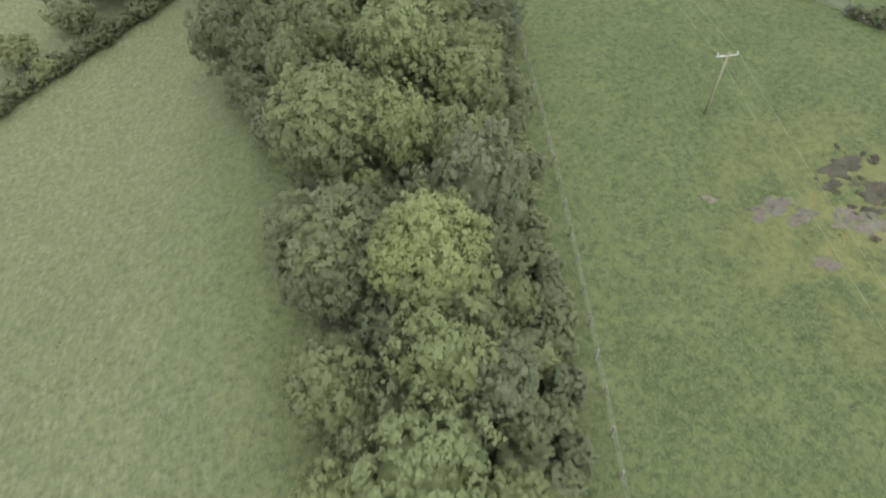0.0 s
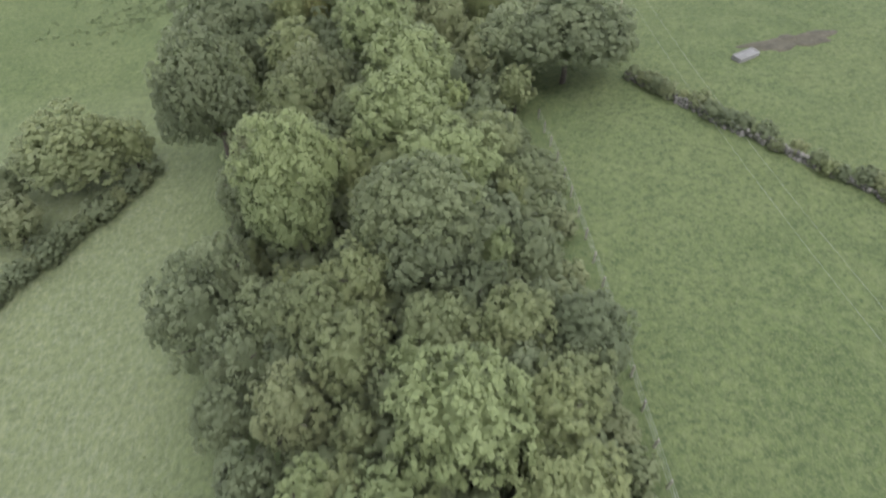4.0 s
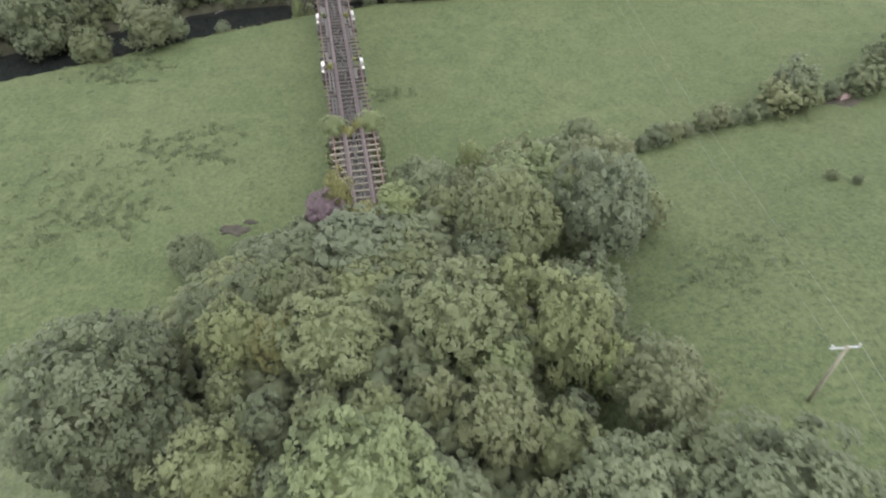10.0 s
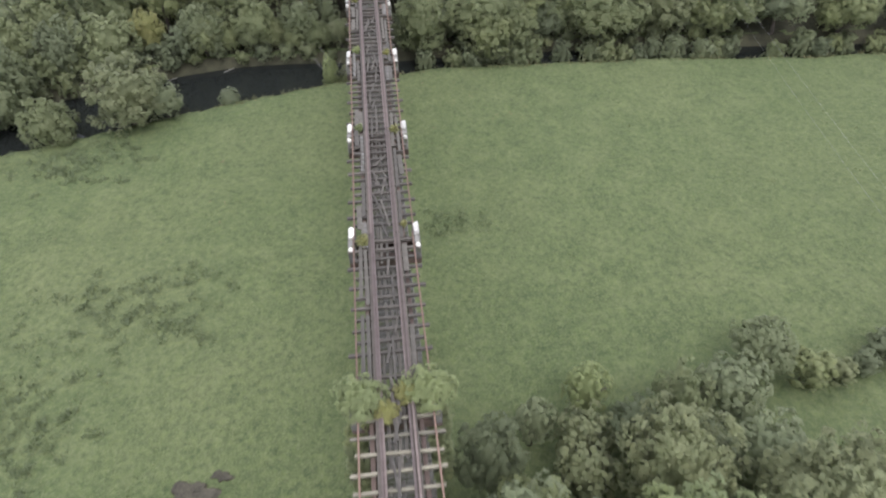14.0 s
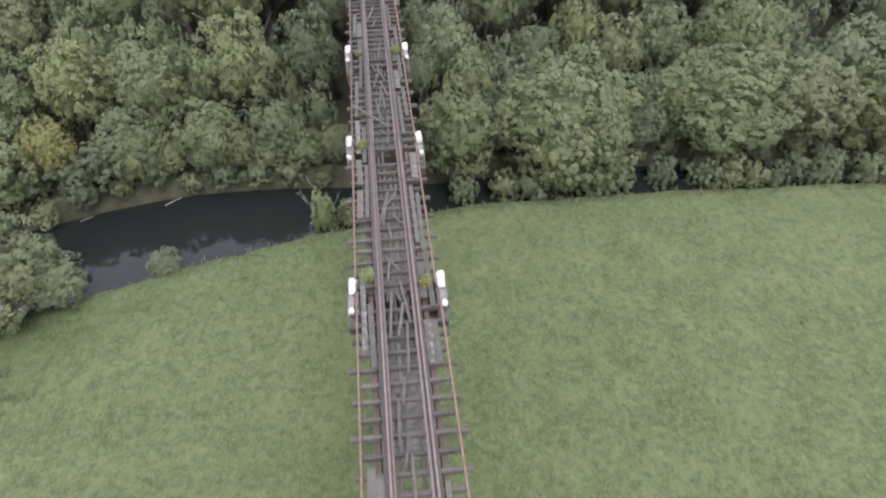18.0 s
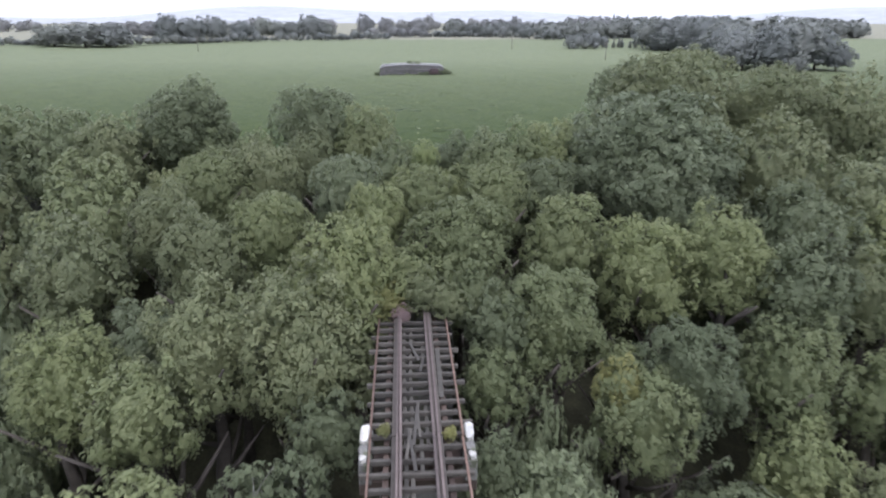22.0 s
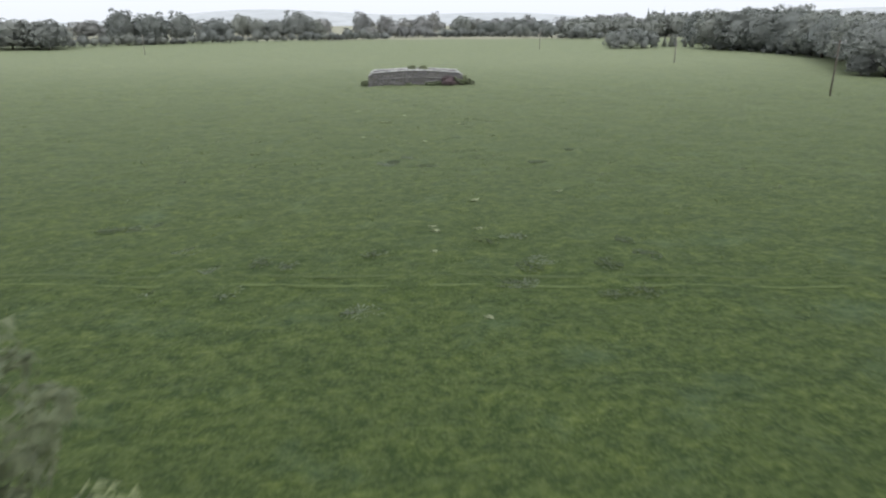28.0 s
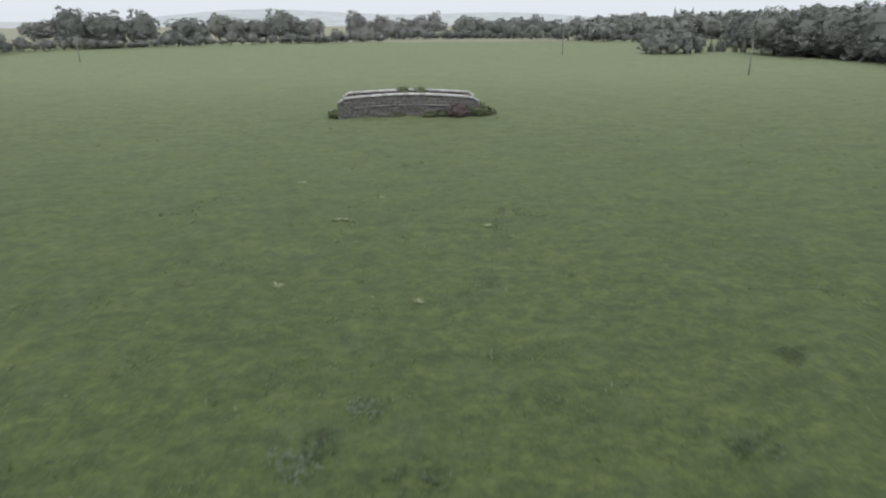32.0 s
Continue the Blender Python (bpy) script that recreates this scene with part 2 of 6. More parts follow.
def pasture():
    m, n, l, b = material("pasture")
    geo = n.new("ShaderNodeNewGeometry")
    where = geo.outputs["Position"]
    broad = noise_node(n, l, 0.045, 3.0, 0.5, vec=where)
    drift = noise_node(n, l, 0.02, 2.0, 0.5, vec=where)
    patch_n = noise_node(n, l, 0.30, 5.0, 0.62, vec=where)
    tuft = noise_node(n, l, 1.9, 5.0, 0.70, vec=where)
    lush = noise_node(n, l, 2.6, 5.0, 0.70, vec=where)
    fine = noise_node(n, l, 7.0, 3.0, 0.65, vec=where)
    c = ramp(n, l, patch_n, [(0.36, (0.084, 0.116, 0.043)), (0.50, (0.102, 0.137, 0.050)), (0.64, (0.126, 0.158, 0.062))])
    c = mixed(n, l, ramp(n, l, broad, [(0.42, (0, 0, 0)), (0.66, (0.35, 0.35, 0.35))]), c, (0.168, 0.190, 0.080))
    c = mixed(n, l, ramp(n, l, drift, [(0.45, (0, 0, 0)), (0.6, (0.3, 0.3, 0.3))]), c, (0.086, 0.124, 0.044))
    split = n.new("ShaderNodeSeparateXYZ")
    l.new(where, split.inputs[0])
    smoother = n.new("ShaderNodeMapRange")
    smoother.inputs["From Min"].default_value, smoother.inputs["From Max"].default_value = 112, 135
    smoother.inputs["To Min"].default_value, smoother.inputs["To Max"].default_value = 1.0, 0.7
    l.new(split.outputs["Y"], smoother.inputs["Value"])
    rank = n.new("ShaderNodeMath")
    rank.operation = "MULTIPLY"
    l.new(ramp(n, l, tuft, [(0.50, (0, 0, 0)), (0.59, (0.68, 0.68, 0.68))]), rank.inputs[0])
    l.new(smoother.outputs[0], rank.inputs[1])
    c = mixed(n, l, rank.outputs[0], c, (0.052, 0.080, 0.030))
    c = mixed(n, l, ramp(n, l, fine, [(0.48, (0, 0, 0)), (0.64, (0.75, 0.75, 0.75))]), c, (0.166, 0.192, 0.090))
    c = mixed(n, l, ramp(n, l, lush, [(0.54, (0, 0, 0)), (0.66, (0.55, 0.55, 0.55))]), c, (0.164, 0.190, 0.086))
    # the sloping western field is grazed paler and yellower
    west = n.new("ShaderNodeMapRange")
    west.inputs["From Min"].default_value, west.inputs["From Max"].default_value = -3, -16
    l.new(split.outputs["X"], west.inputs["Value"])
    comb = n.new("ShaderNodeMapping")
    comb.inputs["Rotation"].default_value = (0, 0, radians(14))
    comb.inputs["Scale"].default_value = (2.4, 0.9, 1.0)
    l.new(where, comb.inputs["Vector"])
    streak = noise_node(n, l, 1.0, 6.0, 0.68, vec=comb.outputs[0])
    pale_c = mixed(n, l, 0.50, c, (0.205, 0.232, 0.122))
    pale_c = mixed(n, l, ramp(n, l, streak, [(0.48, (0, 0, 0)), (0.66, (0.5, 0.5, 0.5))]), pale_c, (0.262, 0.290, 0.176))
    up_slope = n.new("ShaderNodeMapRange")
    up_slope.inputs["From Min"].default_value, up_slope.inputs["From Max"].default_value = 118, 96
    l.new(split.outputs["Y"], up_slope.inputs["Value"])
    only = n.new("ShaderNodeMath")
    only.operation = "MULTIPLY"
    l.new(west.outputs[0], only.inputs[0])
    l.new(up_slope.outputs[0], only.inputs[1])
    c = mixed(n, l, only.outputs[0], c, pale_c)
    # grass worn yellow round the poached gateway
    worn = n.new("ShaderNodeVectorMath")
    worn.operation = "DISTANCE"
    worn.inputs[1].default_value = (39.5, 22.0, 14.4)
    l.new(where, worn.inputs[0])
    fade = n.new("ShaderNodeMapRange")
    fade.inputs["From Min"].default_value, fade.inputs["From Max"].default_value = 15.0, 5.0
    l.new(worn.outputs["Value"], fade.inputs["Value"])
    trod = n.new("ShaderNodeMath")
    trod.operation = "MULTIPLY"
    l.new(fade.outputs[0], trod.inputs[0])
    l.new(ramp(n, l, patch_n, [(0.40, (0, 0, 0)), (0.58, (0.8, 0.8, 0.8))]), trod.inputs[1])
    c = mixed(n, l, trod.outputs[0], c, (0.190, 0.192, 0.074))
    # the hay meadow beyond the wood: deeper green, mown in drawn-out swathes
    rows = n.new("ShaderNodeMapping")
    rows.inputs["Scale"].default_value = (0.75, 1.0, 1.0)
    l.new(where, rows.inputs["Vector"])
    swathe = noise_node(n, l, 2.4, 8.0, 0.80, vec=rows.outputs[0])
    clover = noise_node(n, l, 0.35, 4.0, 0.6, vec=where)
    deep = ramp(n, l, swathe, [(0.38, (0.022, 0.040, 0.009)), (0.51, (0.042, 0.064, 0.017)), (0.64, (0.072, 0.098, 0.028))])
    deep = mixed(n, l, ramp(n, l, clover, [(0.56, (0, 0, 0)), (0.72, (0.55, 0.55, 0.55))]), deep, (0.056, 0.088, 0.044))
    clump = noise_node(n, l, 1.9, 6.0, 0.7, vec=rows.outputs[0])
    deep = mixed(n, l, ramp(n, l, clump, [(0.50, (0, 0, 0)), (0.60, (0.6, 0.6, 0.6))]), deep, (0.020, 0.038, 0.010))
    deep = mixed(n, l, ramp(n, l, clump, [(0.36, (0.4, 0.4, 0.4)), (0.46, (0, 0, 0))]), deep, (0.078, 0.112, 0.034))
    # haze painted in: the meadow's colour pales as y grows
    far_haze = n.new("ShaderNodeMapRange")
    far_haze.inputs["From Min"].default_value, far_haze.inputs["From Max"].default_value = 256, 385
    l.new(split.outputs["Y"], far_haze.inputs["Value"])
    deep = mixed(n, l, far_haze.outputs[0], deep, mixed(n, l, 0.35, (0.215, 0.250, 0.150), deep))
    deep = mixed(n, l, ramp(n, l, fine, [(0.5, (0, 0, 0)), (0.68, (0.5, 0.5, 0.5))]), deep, (0.100, 0.130, 0.048))
    stubble = n.new("ShaderNodeMapRange")
    stubble.inputs["From Min"].default_value, stubble.inputs["From Max"].default_value = 522, 536
    l.new(split.outputs["Y"], stubble.inputs["Value"])
    deep = mixed(n, l, stubble.outputs[0], deep, mixed(n, l, broad, (0.205, 0.215, 0.150), (0.245, 0.246, 0.180)))
    reach = n.new("ShaderNodeMapRange")
    reach.inputs["From Min"].default_value, reach.inputs["From Max"].default_value = 205, 240
    l.new(split.outputs["Y"], reach.inputs["Value"])
    tussock = noise_node(n, l, 1.7, 6.0, 0.72, vec=where)
    c = mixed(n, l, 1.0, c, ramp(n, l, tussock, [(0.36, (0.78, 0.80, 0.80)), (0.50, (1.0, 1.0, 1.0)), (0.64, (1.16, 1.14, 1.08))]), "MULTIPLY")
    c = mixed(n, l, 1.0, c, (0.87, 0.842, 0.90), "MULTIPLY")
    # broad drawn-out lights and darks of lodged grass
    lodge_map = n.new("ShaderNodeMapping")
    lodge_map.inputs["Scale"].default_value = (0.30, 0.85, 1.0)
    l.new(where, lodge_map.inputs["Vector"])
    lodged = noise_node(n, l, 1.0, 5.0, 0.6, vec=lodge_map.outputs[0])
    deep = mixed(n, l, 1.0, deep, ramp(n, l, lodged, [(0.34, (0.88, 0.90, 0.93)), (0.50, (1.0, 1.0, 1.0)), (0.66, (1.11, 1.09, 1.04))]), "MULTIPLY")
    clot = noise_node(n, l, 1.5, 5.0, 0.68, vec=where)
    deep = mixed(n, l, 1.0, deep, ramp(n, l, clot, [(0.36, (0.88, 0.90, 0.94)), (0.50, (1.0, 1.0, 1.0)), (0.64, (1.10, 1.08, 1.02))]), "MULTIPLY")
    deep = mixed(n, l, 1.0, deep, (1.09, 1.035, 1.03), "MULTIPLY")
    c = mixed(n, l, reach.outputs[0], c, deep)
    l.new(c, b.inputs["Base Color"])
    b.inputs["Roughness"].default_value = 0.85
    b.inputs["Specular IOR Level"].default_value = 0.15
    both = mixed(n, l, 0.4, tuft, fine)
    bump(n, l, b, both, 0.9, 0.3)
    return m


def blades(name, dark, light):
    m, n, l, b = material(name)
    dark, light = [(r, 0.955 * g, u) for r, g, u in (dark, light)]
    geo = n.new("ShaderNodeNewGeometry")
    c = ramp(n, l, geo.outputs["Random Per Island"], [(0.0, dark), (1.0, light)])
    l.new(c, b.inputs["Base Color"])
    b.inputs["Roughness"].default_value = 0.7
    b.inputs["Specular IOR Level"].default_value = 0.2
    t = n.new("ShaderNodeBsdfTranslucent")
    l.new(c, t.inputs["Color"])
    mix = n.new("ShaderNodeMixShader")
    mix.inputs[0].default_value = 0.45
    l.new(b.outputs[0], mix.inputs[1])
    l.new(t.outputs[0], mix.inputs[2])
    l.new(mix.outputs[0], n["Material Output"].inputs["Surface"])
    return m


def river_water():
    m, n, l, b = material("river_water")
    b.inputs["Base Color"].default_value = (0.014, 0.016, 0.014, 1)
    b.inputs["Roughness"].default_value = 0.03
    b.inputs["IOR"].default_value = 1.33
    geo = n.new("ShaderNodeNewGeometry")
    bump(n, l, b, noise_node(n, l, 1.6, 3.0, 0.5, vec=geo.outputs["Position"]), 0.06, 0.05)
    return m


PASTURE = pasture()
GRASS = blades("grass_blades", (0.130, 0.162, 0.070), (0.210, 0.238, 0.110))
DEEPGRASS = blades("meadow_blades", (0.105, 0.142, 0.048), (0.158, 0.198, 0.074))
RUSH = blades("rush_blades", (0.128, 0.168, 0.084), (0.190, 0.232, 0.122))
BANKGRASS = blades("dry_bank_grass", (0.130, 0.150, 0.070), (0.250, 0.250, 0.120))
PALEWEED = blades("pale_weed", (0.110, 0.150, 0.080), (0.230, 0.260, 0.160))
WATER = river_water()


# ---- mesh helpers ----
def mesh_from(name, verts, faces, mat, shade=False):
    me = bpy.data.meshes.new(name)
    me.from_pydata([tuple(v) for v in verts], [], [tuple(f) for f in faces])
    me.update()
    if mat:
        me.materials.append(mat)
    if shade:
        me.shade_smooth()
    return me


def fast_mesh(name, verts, tris, mat, normals=None):
    """A triangle mesh from arrays, with the way that each corner faces where it is given."""
    k = len(tris)
    me = bpy.data.meshes.new(name)
    me.vertices.add(len(verts))
    me.vertices.foreach_set("co", np.asarray(verts, np.float32).reshape(-1))
    me.loops.add(k * 3)
    me.loops.foreach_set("vertex_index", np.asarray(tris, np.int32).reshape(-1))
    me.polygons.add(k)
    me.polygons.foreach_set("loop_start", np.arange(0, k * 3, 3, dtype=np.int32))
    me.update(calc_edges=True)
    if normals is not None:
        me.shade_smooth()
        me.normals_split_custom_set_from_vertices(np.asarray(normals, np.float32))
    if mat:
        me.materials.append(mat)
    return me


def fast_tris(name, corners, mat):
    return fast_mesh(name, np.asarray(corners).reshape(-1, 3), np.arange(len(corners) * 3).reshape(-1, 3), mat)


def thing(name, x, y, z, label, category, group="", kind="", turn=0.0):
    ob = new(name)
    ob.empty_display_size = 0.2
    ob.matrix_basis = Matrix.Translation((x, y, z)) @ Matrix.Rotation(turn, 4, "Z")
    return tagged(ob, label, category, group, kind)


def mesh_part(name, me, parent, m=None, label=""):
    ob = new(name, me)
    ob.parent = parent
    if m is not None:
        ob.matrix_basis = m
    return tagged(ob, label) if label else ob


def part(name, bm, mat, parent, label="", shade=False):
    me = bpy.data.meshes.new(name)
    bm.to_mesh(me)
    bm.free()
    me.materials.append(mat)
    if shade:
        me.shade_smooth()
    return mesh_part(name, me, parent, None, label)


def worn_box(sx, sy, sz, seed=0, jitter=0.0, bevel=0.0):
    """A beam or block with softened, slightly uneven edges, centred at the origin."""
    bm = bmesh.new()
    bmesh.ops.create_cube(bm, size=1.0)
    for v in bm.verts:
        v.co = Vector((v.co.x * sx, v.co.y * sy, v.co.z * sz))
    if bevel:
        bmesh.ops.bevel(bm, geom=list(bm.edges), offset=bevel, segments=1, affect="EDGES")
    if jitter:
        rng = random.Random(seed)
        for v in bm.verts:
            v.co += Vector((rng.uniform(-1, 1), rng.uniform(-1, 1), rng.uniform(-1, 1))) * jitter
    return bm


def bm_mesh(name, bm, mat, shade=False):
    me = bpy.data.meshes.new(name)
    bm.to_mesh(me)
    bm.free()
    me.materials.append(mat)
    if shade:
        me.shade_smooth()
    return me


def tube(points, radii, sides=6):
    """Rings along a line of points; returns verts and faces with closed ends."""
    verts, faces = [], []
    for i, p in enumerate(points):
        p = Vector(p)
        a = Vector(points[max(0, i - 1)])
        b = Vector(points[min(len(points) - 1, i + 1)])
        d = (b - a).normalized()
        s = d.orthogonal().normalized()
        t = d.cross(s)
        for k in range(sides):
            w = 2 * math.pi * k / sides
            verts.append(p + (s * math.cos(w) + t * math.sin(w)) * radii[i])
    for i in range(len(points) - 1):
        for k in range(sides):
            a, b = i * sides + k, i * sides + (k + 1) % sides
            faces.append((a, b, b + sides, a + sides))
    faces.append(tuple(range(sides))[::-1])
    faces.append(tuple(range((len(points) - 1) * sides, len(points) * sides)))
    return verts, faces


def joined_tubes(runs):
    verts, faces = [], []
    for points, radii, sides in runs:
        v, f = tube(points, radii, sides)
        k = len(verts)
        verts += v
        faces += [tuple(i + k for i in q) for q in f]
    return verts, faces


# ---- ground, water, horizon ----
def spaced(near0, near1, step, far0, far1):
    inner = list(np.arange(near0, near1 + step / 2, step))
    d, v, low = step, near0, []
    while v > far0:
        d *= 1.25
        v -= d
        low.append(v)
    d, v, high = step, inner[-1], []
    while v < far1:
        d *= 1.25
        v += d
        high.append(v)
    return np.array(low[::-1] + inner + high)


gx = spaced(-62, 106, 1.0, -4200, 4200)
gy = spaced(-12, 352, 1.0, -2500, 4600)
GX, GY = np.meshgrid(gx, gy)
GZ = land(GX, GY)
rough_rng = np.random.RandomState(4)
GZ = GZ + np.where((np.abs(GX - 22) < 85) & (GY > -12) & (GY < 352), rough_rng.uniform(-1, 1, GZ.shape) * np.where(GY > 240, 0.10, 0.06), 0)
cols = len(gx)
idx = np.arange(len(gx) * len(gy)).reshape(len(gy), cols)
quads = np.stack([idx[:-1, :-1], idx[:-1, 1:], idx[1:, 1:], idx[1:, :-1]], -1).reshape(-1, 4)
gme = bpy.data.meshes.new("ground")
gme.vertices.add(GX.size)
gme.vertices.foreach_set("co", np.stack([GX, GY, GZ], -1).astype(np.float32).reshape(-1))
gme.loops.add(quads.size)
gme.loops.foreach_set("vertex_index", quads.astype(np.int32).reshape(-1))
gme.polygons.add(len(quads))
gme.polygons.foreach_set("loop_start", np.arange(0, quads.size, 4, dtype=np.int32))
gme.update(calc_edges=True)
gme.materials.append(PASTURE)
gme.shade_smooth()
tagged(new("ground", gme), "green pasture rolling down to a river valley", "ground", kind="structure")

wx = np.arange(-260, 261, 5.0)
wv, wf = [], []
for i, x in enumerate(wx):
    n0 = float(near_bank(x))
    wv += [(x, n0 - 2.0, -1.25), (x, n0 + float(river_width(x)) + 2.5, -1.25)]
    if i:
        wf.append((2 * i - 2, 2 * i, 2 * i + 1, 2 * i - 1))
tagged(new("water", mesh_from("water", wv, wf, WATER)), "dark slow river reflecting the grey sky", "river", kind="structure")


# leaf litter under the wood and under the belt
LITTER = surface("leaf_litter", (0.035, 0.036, 0.022), (0.095, 0.092, 0.052), 0.9, 0.95, 6.0, 0.8, 0.06)


def floor_sheet(name, ys, west, east, label, lift=0.07):
    verts, faces, n = [], [], 48
    for i, y in enumerate(ys):
        for k in range(n + 1):
            u = k / n
            x = west(y) + (east(y) - west(y)) * u
            edge = min(u, 1 - u) == 0 or i in (0, len(ys) - 1)
            verts.append((x, y, at(x, y) + (-0.1 if edge else lift)))
    for i in range(len(ys) - 1):
        for k in range(n):
            p = i * (n + 1) + k
            faces.append((p, p + 1, p + n + 2, p + n + 1))
    tagged(new(name, mesh_from(name, verts, faces, LITTER, True)), label, "woodland floor", kind="structure")


wood_v, wood_f, wn_y = [], [], 30
wood_x = np.arange(-76, 117, 2.0)
for i, x in enumerate(wood_x):
    y0 = float(near_bank(x) + river_width(x)) - 0.5
    for k in range(wn_y + 1):
        y = y0 + (237.5 - y0) * k / wn_y
        wood_v.append((x, y, at(x, y) + (0.08 if 0 < k < wn_y else -0.1)))
    if i:
        for k in range(wn_y):
            p = i * (wn_y + 1) + k
            wood_f.append((p - wn_y - 1, p, p + 1, p - wn_y))
tagged(new("woodland_floor", mesh_from("woodland_floor", wood_v, wood_f, LITTER, True)), "dark leaf litter under the riverside wood", "woodland floor", kind="structure")
floor_sheet("embankment_floor", np.arange(-6, 117, 1.5), lambda y: (-3.0 if y < 45 else -3.0 - 4.5 * float(smooth(45, 75, y))), lambda y: 10.6 + 0.228 * y - 0.00062 * y * y - 2.2 if y < 84 else 24.5, "dark leaf litter on the old railway embankment")


# ---- trees ----
def crown_leaves(seed, lobes, puffs, leaves, leaf, squat=0.55, thin=0.3):
    """Loose leaf sprays of a crown of radius about 1: lobes bear puffs, puffs bear leaves."""
    rng = np.random.RandomState(seed)
    k = np.arange(lobes) + 0.5
    cz = 1 - 2 * k / lobes
    cz = np.where(cz < -squat, -squat + (cz + squat) * 0.5, cz)
    ang = k * 2.39996 + rng.uniform(0, 6)
    rad = np.sqrt(np.clip(1 - cz ** 2, 0.12, 1))
    ld = np.stack([rad * np.cos(ang), rad * np.sin(ang), cz], -1) + rng.normal(0, 0.16, (lobes, 3))
    ld /= np.linalg.norm(ld, axis=1, keepdims=True)
    lc = ld * rng.uniform(0.48, 0.80, (lobes, 1))
    lr = rng.uniform(0.20, 0.36, (lobes, 1))
    pd = rng.normal(0, 1, (lobes, puffs, 3)) + ld[:, None] * 1.0
    pd /= np.linalg.norm(pd, axis=2, keepdims=True)
    pc = lc[:, None] + pd * lr[:, None] * rng.uniform(0.7, 1.05, (lobes, puffs, 1))
    pr = rng.uniform(0.065, 0.125, (lobes, puffs, 1))
    n = rng.normal(0, 1, (lobes, puffs, leaves, 3)) + pd[:, :, None] * 0.9 + np.array((0, 0, 0.45))
    n /= np.linalg.norm(n, axis=3, keepdims=True)
    c = pc[:, :, None] + n * pr[:, :, None] * rng.uniform(0.6, 1.08, (lobes, puffs, leaves, 1))
    n = n + rng.normal(0, 0.35, n.shape) + np.array((0, 0, 0.55))
    c, n = c.reshape(-1, 3), n.reshape(-1, 3)
    s = rng.uniform(0.65, 1.4, (len(c), 1)) * leaf
    face = np.broadcast_to(pd[:, :, None] * 0.55 + ld[:, None, None] * 0.3, (lobes, puffs, leaves, 3)).reshape(-1, 3) + n / np.linalg.norm(n, axis=1, keepdims=True) * 0.45 + np.array((0, 0, 0.22))
    # coarser leaves deep inside close the crown
    inner = len(c) // 9
    d = rng.normal(0, 1, (inner, 3))
    d /= np.linalg.norm(d, axis=1, keepdims=True)
    c = np.concatenate([c, d * rng.uniform(0.35, 0.72, (inner, 1))])
    n = np.concatenate([n, d + rng.normal(0, 0.4, d.shape)])
    s = np.concatenate([s, rng.uniform(1.6, 2.6, (inner, 1)) * leaf])
    face = np.concatenate([face, d])
    face /= np.linalg.norm(face, axis=1, keepdims=True)
    n = np.where(np.sum(n * face, axis=1, keepdims=True) < 0, -n, n)
    # few leaves are kept underneath, since the camera looks on crowns from above
    keep = (c[:, 2] > -0.42) | (rng.uniform(0, 1, len(c)) < thin)
    c, n, s, face = c[keep], n[keep], s[keep], face[keep]
    n /= np.linalg.norm(n, axis=1, keepdims=True)
    u = np.cross(n, rng.normal(0, 1, n.shape))
    u /= np.linalg.norm(u, axis=1, keepdims=True)
    v = np.cross(n, u)
    return np.stack([c - v * s * 0.8 - u * s * 0.62, c - v * s * 0.8 + u * s * 0.62, c + v * s], 1), face, lc, lr


def lump(centre, size, seed, fine):
    """One bough's closed mass of foliage: points, triangles and the way they face."""
    bm = bmesh.new()
    bmesh.ops.create_icosphere(bm, subdivisions=fine, radius=1.0)
    co = np.array([tuple(v.co * (1 + 0.30 * noise.noise(v.co * 2.1 + Vector((seed * 1.7, seed * 0.3, 0))))) for v in bm.verts])
    way = np.array([tuple(v.co) for v in bm.verts])
    tris = np.array([[v.index for v in f.verts] for f in bm.faces])
    bm.free()
    return co * size + centre, tris, way


CROWN_DATA = {}      # points, triangles and facing of each crown


def crown_mesh(seed, lobes, puffs, leaves, leaf, core=0.42, fill=0.0, fine=1, taper=0.0, lift=0.0, thin=0.3):
    """A crown of radius about 1: a heart, a closed mass for each bough, and loose leaves over them."""
    q, face, lc, lr = crown_leaves(seed, lobes, puffs, leaves, leaf, thin=thin)
    pieces = [lump(np.zeros(3), core, seed, 2)]
    for i in range(lobes if fill else 0):
        co, tris, way = lump(lc[i], lr[i, 0] * fill, seed * 31 + i, fine)
        pieces.append((co, tris, way * 0.7 + lc[i] * 0.6 + np.array((0, 0, 0.2))))
    pieces.append((q.reshape(-1, 3), np.arange(len(q) * 3).reshape(-1, 3), np.repeat(face, 3, axis=0)))
    start, verts, tris, ways = 0, [], [], []
    for co, t, w in pieces:
        verts.append(co)
        tris.append(t + start)
        ways.append(w / np.linalg.norm(w, axis=1, keepdims=True))
        start += len(co)
    verts, tris, ways = np.concatenate(verts), np.concatenate(tris), np.concatenate(ways) + np.array((0, 0, lift))
    ways /= np.linalg.norm(ways, axis=1, keepdims=True)
    if taper:
        verts[:, :2] *= np.clip(0.62 - taper * verts[:, 2:], 0.06, 1.1)
    me = fast_mesh("crown", verts, tris, LEAVES[1], ways)
    CROWN_DATA[me.name] = (verts, tris, ways)
    return me


